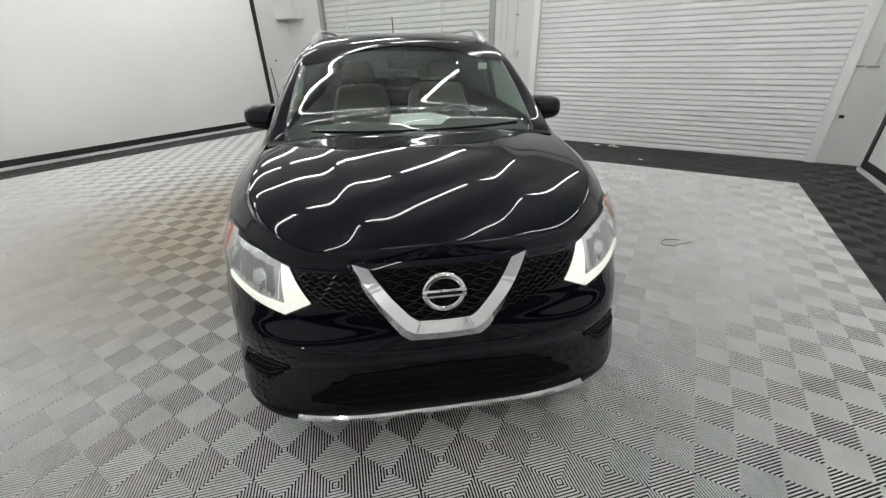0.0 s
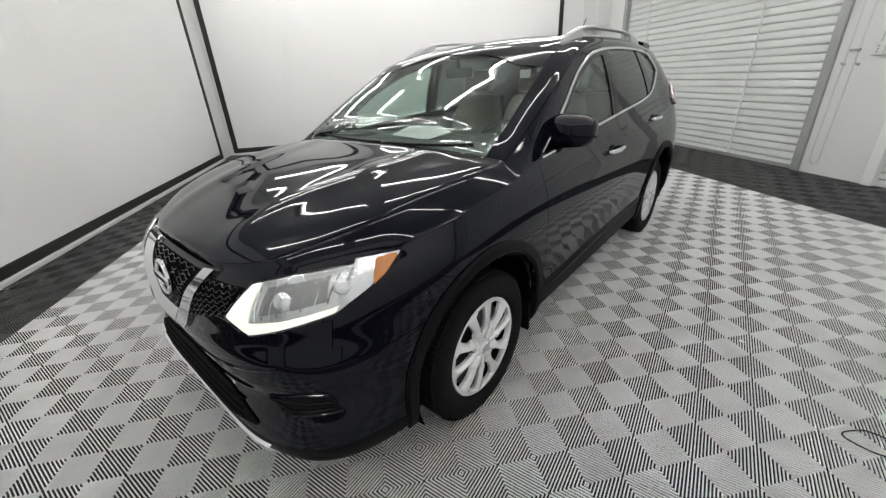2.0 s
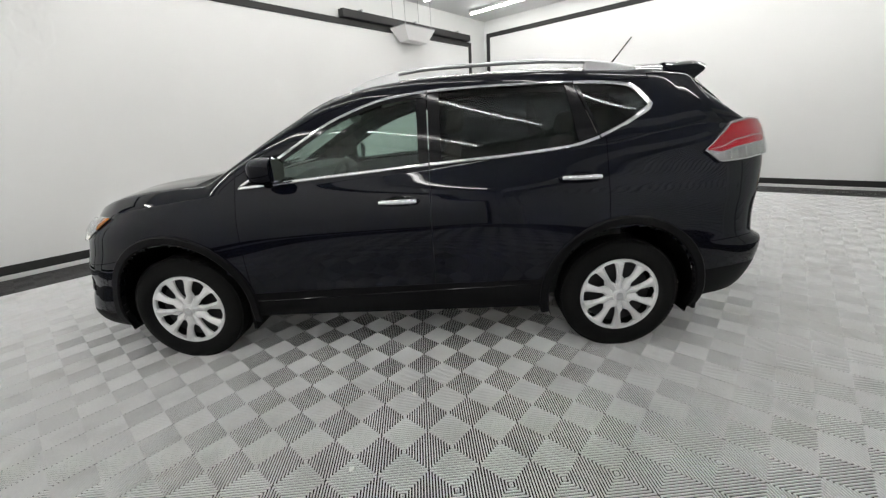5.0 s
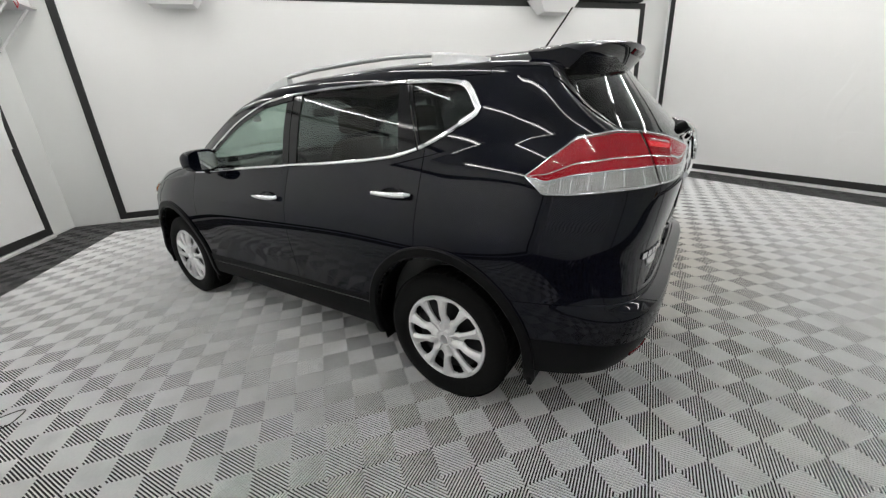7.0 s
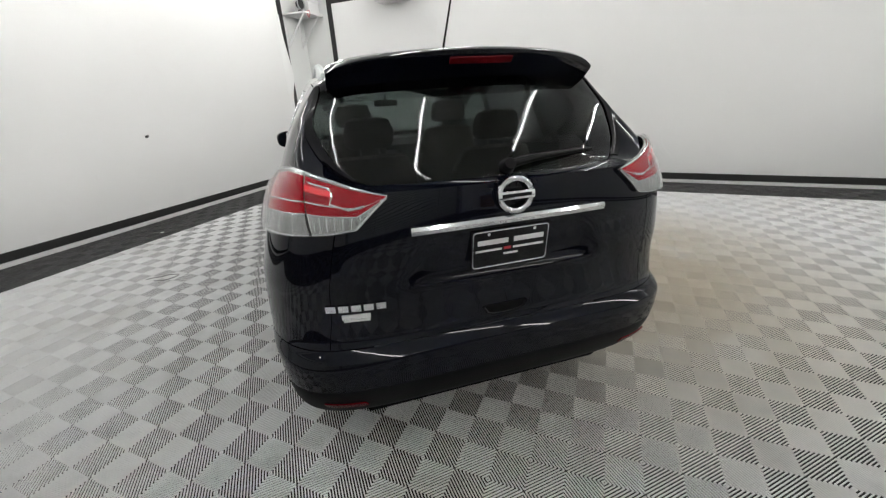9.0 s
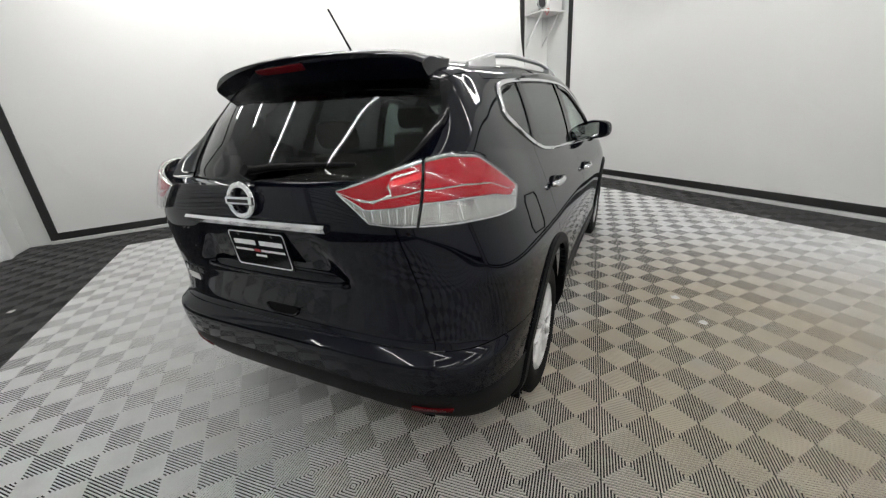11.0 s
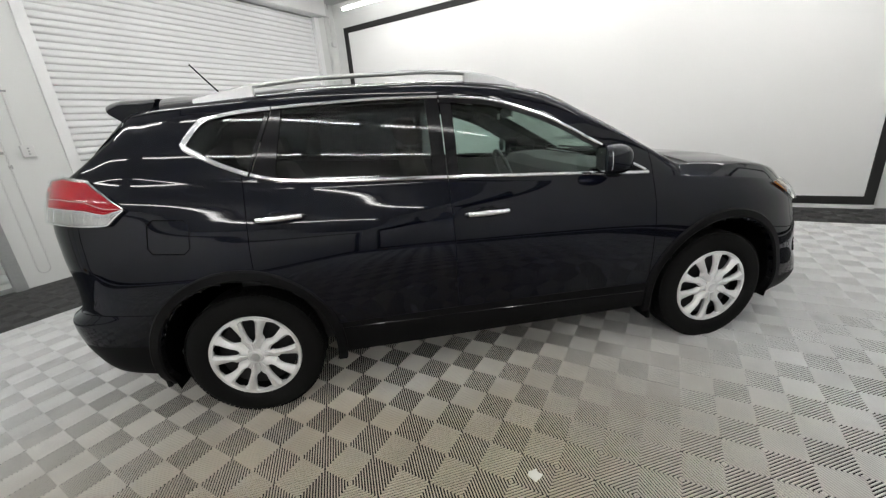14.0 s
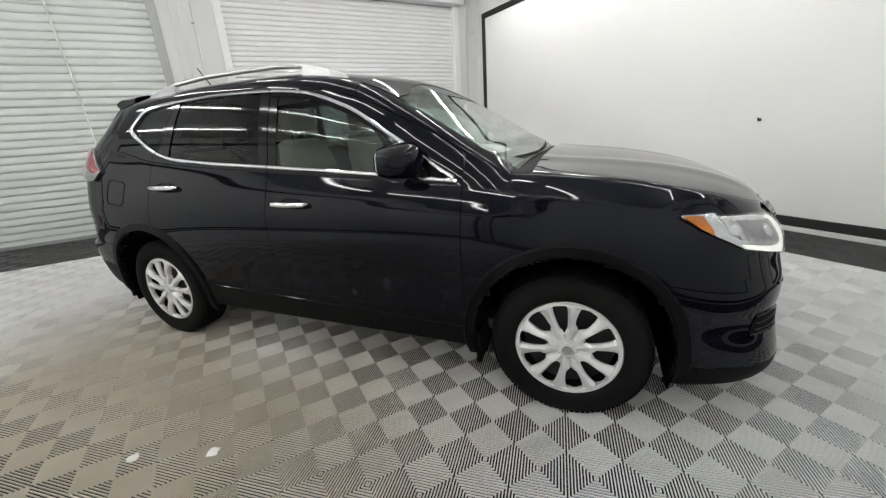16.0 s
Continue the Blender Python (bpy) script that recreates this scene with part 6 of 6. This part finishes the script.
PIER = 0.21
chain = room_thing("hoist_chain", "grey steel hand chain hanging in a loop beside the shutter", "chain")
room_part("strand", chain_strand(0.98 + PIER, 0.20, 0.93 + PIER, 3.5), CHAIN, chain, "steel links", True)
room_part("strand", chain_strand(1.09 + PIER, 0.20, 1.04 + PIER, 3.5), CHAIN, chain, "steel links", True)
room_part("loop_end", tube([(U1 - 0.05, PIER + 0.98 + 0.055 - 0.055 * math.cos(a), 0.20 - 0.06 * math.sin(a)) for a in np.linspace(0, math.pi, 12)], 0.006, 6), CHAIN, chain)
room_part("keeper", box(U1 - 0.06, U1 - 0.001, 0.97 + PIER, 1.06 + PIER, 1.47, 1.50, 0.004), GUIDE, chain, "steel chain keeper")
room_part("sprocket_guard", box(U1 - 0.12, U1 - 0.001, 0.88 + PIER, 1.10 + PIER, 3.45, 3.72, 0.02), FIXTURE, chain, "white sprocket guard")
sw = room_thing("switch_box", "white surface switch box with a thin conduit on the pier", "switch")
room_part("box", box(U1 - 0.055, U1 - 0.001, 0.72 + PIER, 0.83 + PIER, 1.42, 1.55, 0.008), FIXTURE, sw, "white box")
for z in (1.515, 1.485, 1.455):
    room_part("button", cylinder(0.009, 0.008, 0.008, Matrix.Translation((U1 - 0.059, 0.775 + PIER, z)) @ Matrix.Rotation(radians(90), 4, "Y"), 14), GUIDE, sw, "grey push button")
room_part("conduit", tube([(U1 - 0.014, 0.80 + PIER, 1.55), (U1 - 0.014, 0.785 + PIER, 2.1), (U1 - 0.014, 0.765 + PIER, 2.9), (U1 - 0.014, 0.755 + PIER, TOP)], 0.011, 8), FIXTURE, sw, "thin white conduit")
for z in (2.1, 3.0):
    room_part("clip", box(U1 - 0.028, U1 - 0.001, 0.755 + PIER, 0.805 + PIER, z, z + 0.02, 0.002), GUIDE, sw, "conduit clip")

# pull cords on the grey shutter
for v, sway in ((2.6, 0.05), (5.05, 0.07)):
    pts = [(U1 + 0.02, v + sway * math.sin(z * 1.3 + v) * 0.4 + 0.012 * z, z) for z in np.linspace(0.06, 3.5, 26)]
    room_object("pull_cord", tube(pts, 0.011, 8), PAPER, "white rope hanging down the closed shutter", "cord", group="shutter cords")

# south-east nook: bracket, outlet, conduit, junction box
br = room_thing("wall_bracket", "grey steel slotted rail screwed to the white wall", "bracket")
room_part("rail", box(U1 - 0.025, U1 - 0.001, -3.83, -3.72, 1.255, 1.28, 0.003), GUIDE, br)
room_part("rail", box(U1 - 0.025, U1 - 0.001, -3.97, -3.85, 1.25, 1.275, 0.003), GUIDE, br)
ol = room_thing("outlet", "open white power outlet with a dark plug on the wall", "outlet")
room_part("plate", box(U1 - 0.012, U1 - 0.001, -3.85, -3.76, 0.56, 0.67, 0.004), FIXTURE, ol, "white cover plate")
room_part("plug", box(U1 - 0.06, U1 - 0.0125, -3.835, -3.785, 0.625, 0.665, 0.008), FRAME, ol, "black plug")
pp = room_thing("conduit_run", "white conduit with a junction box on the wall", "conduit")
room_part("pipe", tube([(U1 - 0.016, -3.93, 1.30), (U1 - 0.016, -3.93, 3.5), (U1 - 0.016, -3.96, TOP)], 0.014, 8), FIXTURE, pp, "white pipe")
room_part("pipe", tube([(U1 - 0.016, -4.06, 3.15), (U1 - 0.016, -4.06, TOP)], 0.014, 8), FIXTURE, pp, "white pipe")
room_part("junction_box", box(U1 - 0.07, U1 - 0.001, -4.01, -3.90, 3.60, 3.74, 0.008), FIXTURE, pp, "white junction box")
room_part("junction_box", box(U1 - 0.06, U1 - 0.001, -4.13, -4.02, 3.08, 3.16, 0.008), FIXTURE, pp, "white junction box")

# corner shelf high between two backdrops
sh = room_thing("wall_shelf", "white bracketed shelf high in the corner between backdrops", "shelf")
room_part("board", box(U0 + 0.02, -3.58, V0 + 0.004, V0 + 0.52, 3.0, 3.03, 0.004), FIXTURE, sh, "white board")
for u in (-3.64, -4.03):
    room_part("strut", tube([(u, V0 + 0.012, 2.5), (u, V0 + 0.46, 2.985)], 0.018, 6), FIXTURE, sh, "white diagonal strut")
    room_part("upright", box(u - 0.015, u + 0.015, V0 + 0.003, V0 + 0.02, 2.45, 2.999, 0.002), FIXTURE, sh, "white upright")
bx = room_thing("storage_box", "white box standing on the corner shelf", "box")
room_part("body", box(-4.10, -3.80, V0 + 0.14, V0 + 0.48, 3.031, 3.22, 0.01), FIXTURE, bx, "white body")
room_part("lid", box(-4.11, -3.79, V0 + 0.13, V0 + 0.49, 3.2205, 3.25, 0.006), PAPER, bx, "white lid")
fan = room_thing("desk_fan", "small grey round fan with loose cables on the corner shelf", "fan")
room_part("foot", cylinder(0.07, 0.05, 0.03, Matrix.Translation((-3.69, V0 + 0.38, 3.046)), 20), STEEL, fan, "dark foot")
room_part("cage", tube([(-3.69 + 0.095 * math.cos(a), V0 + 0.40, 3.16 + 0.095 * math.sin(a)) for a in np.linspace(0, 2 * math.pi, 33)[:-1]], 0.012, 8, True, up=(0, 1, 0)), GUIDE, fan, "grey round cage")
room_part("motor", cylinder(0.085, 0.06, 0.07, Matrix.Translation((-3.69, V0 + 0.36, 3.16)) @ Matrix.Rotation(radians(90), 4, "X"), 24), STEEL, fan, "dark motor and blades")
room_part("cable", tube([(-3.72, V0 + 0.46, 3.04), (-3.76, V0 + 0.52, 3.05), (-3.74, V0 + 0.535, 2.99), (-3.70, V0 + 0.53, 2.93), (-3.67, V0 + 0.53, 3.0)], 0.006, 6), RED_INK, fan, "reddish cable")

# tray lamp hanging by the west backdrop
def hanging_tray(dv):
    tl_ = room_thing("hanging_tray", "white open metal tray hanging by the backdrop under the ceiling", "ceiling fixture")
    bm = bmesh.new()
    lo = [bm.verts.new(q) for q in ((U0 + 0.16, dv - 2.25, 3.02), (U0 + 0.42, dv - 2.25, 3.02), (U0 + 0.42, dv - 1.70, 3.02), (U0 + 0.16, dv - 1.70, 3.02))]
    hi = [bm.verts.new(q) for q in ((U0 + 0.08, dv - 2.42, 3.26), (U0 + 0.50, dv - 2.42, 3.26), (U0 + 0.50, dv - 1.55, 3.26), (U0 + 0.08, dv - 1.55, 3.26))]
    bm.faces.new(lo)
    for i in range(4):
        bm.faces.new((lo[i], lo[(i + 1) % 4], hi[(i + 1) % 4], hi[i]))
    bmesh.ops.recalc_face_normals(bm, faces=bm.faces)
    bmesh.ops.solidify(bm, geom=list(bm.faces), thickness=0.006)
    room_part("tray", bm, FIXTURE, tl_, "white sloping tray")
    room_part("rim", tube([(U0 + 0.08, dv - 2.42, 3.26), (U0 + 0.50, dv - 2.42, 3.26), (U0 + 0.50, dv - 1.55, 3.26), (U0 + 0.08, dv - 1.55, 3.26)], 0.009, 6, True), GUIDE, tl_, "grey rim")
    for u, v in ((U0 + 0.12, dv - 2.35), (U0 + 0.46, dv - 2.35), (U0 + 0.46, dv - 1.62), (U0 + 0.12, dv - 1.62)):
        room_part("hanger", tube([(u, v, 3.255), (u, v, TOP)], 0.006, 6), GUIDE, tl_, "thin rod")


hanging_tray(0.0)
hanging_tray(6.15)
raceway = room_thing("cable_raceway", "black cable raceway along the wall above the backdrop", "cable raceway")
room_part("trough", box(U0 + 0.002, U0 + 0.14, 2.6, 6.3, 3.30, 3.43, 0.006), FRAME, raceway, "black metal trough")
for v in (3.0, 4.4, 5.8):
    room_part("bracket", box(U0 + 0.002, U0 + 0.16, v, v + 0.03, 3.43, 3.46, 0.002), GUIDE, raceway, "steel bracket")

# pale scraps on the floor
for k, (x, y, r) in enumerate(((1.76, -0.10, 0.014), (1.29, 0.12, 0.016), (-1.73, 0.42, 0.028), (-1.59, 0.10, 0.030), (3.70, 2.15, 0.030), (2.82, 2.92, 0.035), (2.70, 3.07, 0.028), (2.80, -2.20, 0.022), (-6.55, 1.25, 0.03), (3.82, 3.05, 0.05))):
    rnd = random.Random(70 + k)
    out = [(r * rnd.uniform(0.55, 1.25) * math.cos(a), r * rnd.uniform(0.55, 1.25) * math.sin(a)) for a in np.linspace(0, 2 * math.pi, 12)[:-1]]
    sc = slab(out, 0.0005, 0.004)
    sc.transform(Matrix.Translation((x, y, 0)))
    tagged(mesh_object("paper_scrap", sc, PAPER, False), "torn white scrap lying on the floor tiles", "scrap", "floor scraps")
for k, (u, v, w) in enumerate(((4.78, -0.98, 0.16), (4.72, -0.74, 0.13), (4.80, 0.12, 0.10))):
    room_object("crumpled_paper", placed(crumpled(w, w * 0.7, 0.03, 60 + k, 8), u, v, 0.001, 35 * k), PAPER, "crumpled white paper on the dark tiles below the shutter", "paper", group="litter by the shutter")
ball = bmesh.new()
bmesh.ops.create_uvsphere(ball, u_segments=20, v_segments=12, radius=0.055)
ball.transform(Matrix.Translation((-3.72, 5.70, 0.056)))
room_object("ball", ball, CARDBOARD, "small tan ball lying on the tiles by the backdrop", "ball", smooth=True)
loop = [(2.24 + 0.09 * math.cos(a) * (1 + 0.25 * math.sin(2 * a)), -0.56 + 0.06 * math.sin(a), 0.004) for a in np.linspace(0.4, 5.6, 30)]
wire = tube(loop + [(2.36, -0.60, 0.004), (2.42, -0.58, 0.004)], 0.0028, 6)
tagged(mesh_object("wire", wire, FRAME), "thin dark wire lying in a loop on the floor tiles", "wire")


# ---- floor tiles ----
def rib_square(turned):
    """One square of open ribs at 45 degrees, clipped to the square."""
    n, h = 18, 0.0080
    half = SQ / 2
    period = SQ * math.sqrt(2) / n
    verts, faces = [], []
    for i in range(n):
        c = -SQ / math.sqrt(2) + (i + 0.5) * period
        q = 1 / math.sqrt(2)

        def reach(s):
            return max(math.sqrt(2) * half - abs(s), 0.0002)

        def put(s, l, z):
            x, y = (s + l) * q, (l - s) * q
            if turned:
                x, y = -y, x
            verts.append((x, y, z))
            return len(verts) - 1

        # foot, shoulder, crown, crown, shoulder, foot
        steps = ((-0.14, -h), (-0.212, -0.0015), (-0.125, 0.0), (0.125, 0.0), (0.212, -0.0015), (0.14, -h))
        lines = [(put(c + w * period, -reach(c + w * period), z), put(c + w * period, reach(c + w * period), z)) for w, z in steps]
        for (a0, a1), (b0, b1) in zip(lines, lines[1:]):
            faces.append((a0, b0, b1, a1))
    return verts, faces


SQUARES = [rib_square(False), rib_square(True)]


def square_mesh(name, turned, mat):
    me = bpy.data.meshes.new(name)
    me.from_pydata(SQUARES[turned][0], [], SQUARES[turned][1])
    me.materials.append(mat)
    return me


PARITY = 0
near_mesh = {(p, d): square_mesh("floor_tile", p, TILE_DARK if d else TILE) for p in (0, 1) for d in (0, 1)}
rest = {0: ([], []), 1: ([], [])}
turn = Matrix.Rotation(radians(ROOM_TURN), 4, "Z")
near = 0
i0, i1 = math.floor(U0 / SQ - OU), math.ceil(U1 / SQ - OU)
j0, j1 = math.floor(V0 / SQ - OV), math.ceil(V1 / SQ - OV)
for i in range(i0, i1):
    for j in range(j0, j1):
        u, v = SQ * (i + 0.5 + OU), SQ * (j + 0.5 + OV)
        dark = int(u < -3.45 or u > 3.5 or v < -3.32 or v > 6.45)
        p = (i + j + PARITY) % 2
        w = turn @ Vector((u, v, 0))
        ring = max(abs(w.x) - 0.95, abs(w.y) - 2.3)
        if 0.0 < ring < 0.50 and near < 300 and not dark:
            near += 1
            o = new("tile", near_mesh[(p, dark)])
            o.parent = floor
            o.matrix_basis = Matrix.Translation(w) @ turn
            continue
        vs, fs = rest[dark]
        k = len(vs)
        vs.extend((x + u, y + v, z) for x, y, z in SQUARES[p][0])
        fs.extend(tuple(q + k for q in f) for f in SQUARES[p][1])
for d, name in ((0, "grey_tiles"), (1, "charcoal_tiles")):
    me = bpy.data.meshes.new(name)
    me.from_pydata(*(rest[d][0], [], rest[d][1]))
    me.materials.append(TILE_DARK if d else TILE)
    o = new(name, me)
    o.parent = floor
    o.matrix_basis = turn
    tagged(o, "charcoal border tiles" if d else "", kind="stuff")
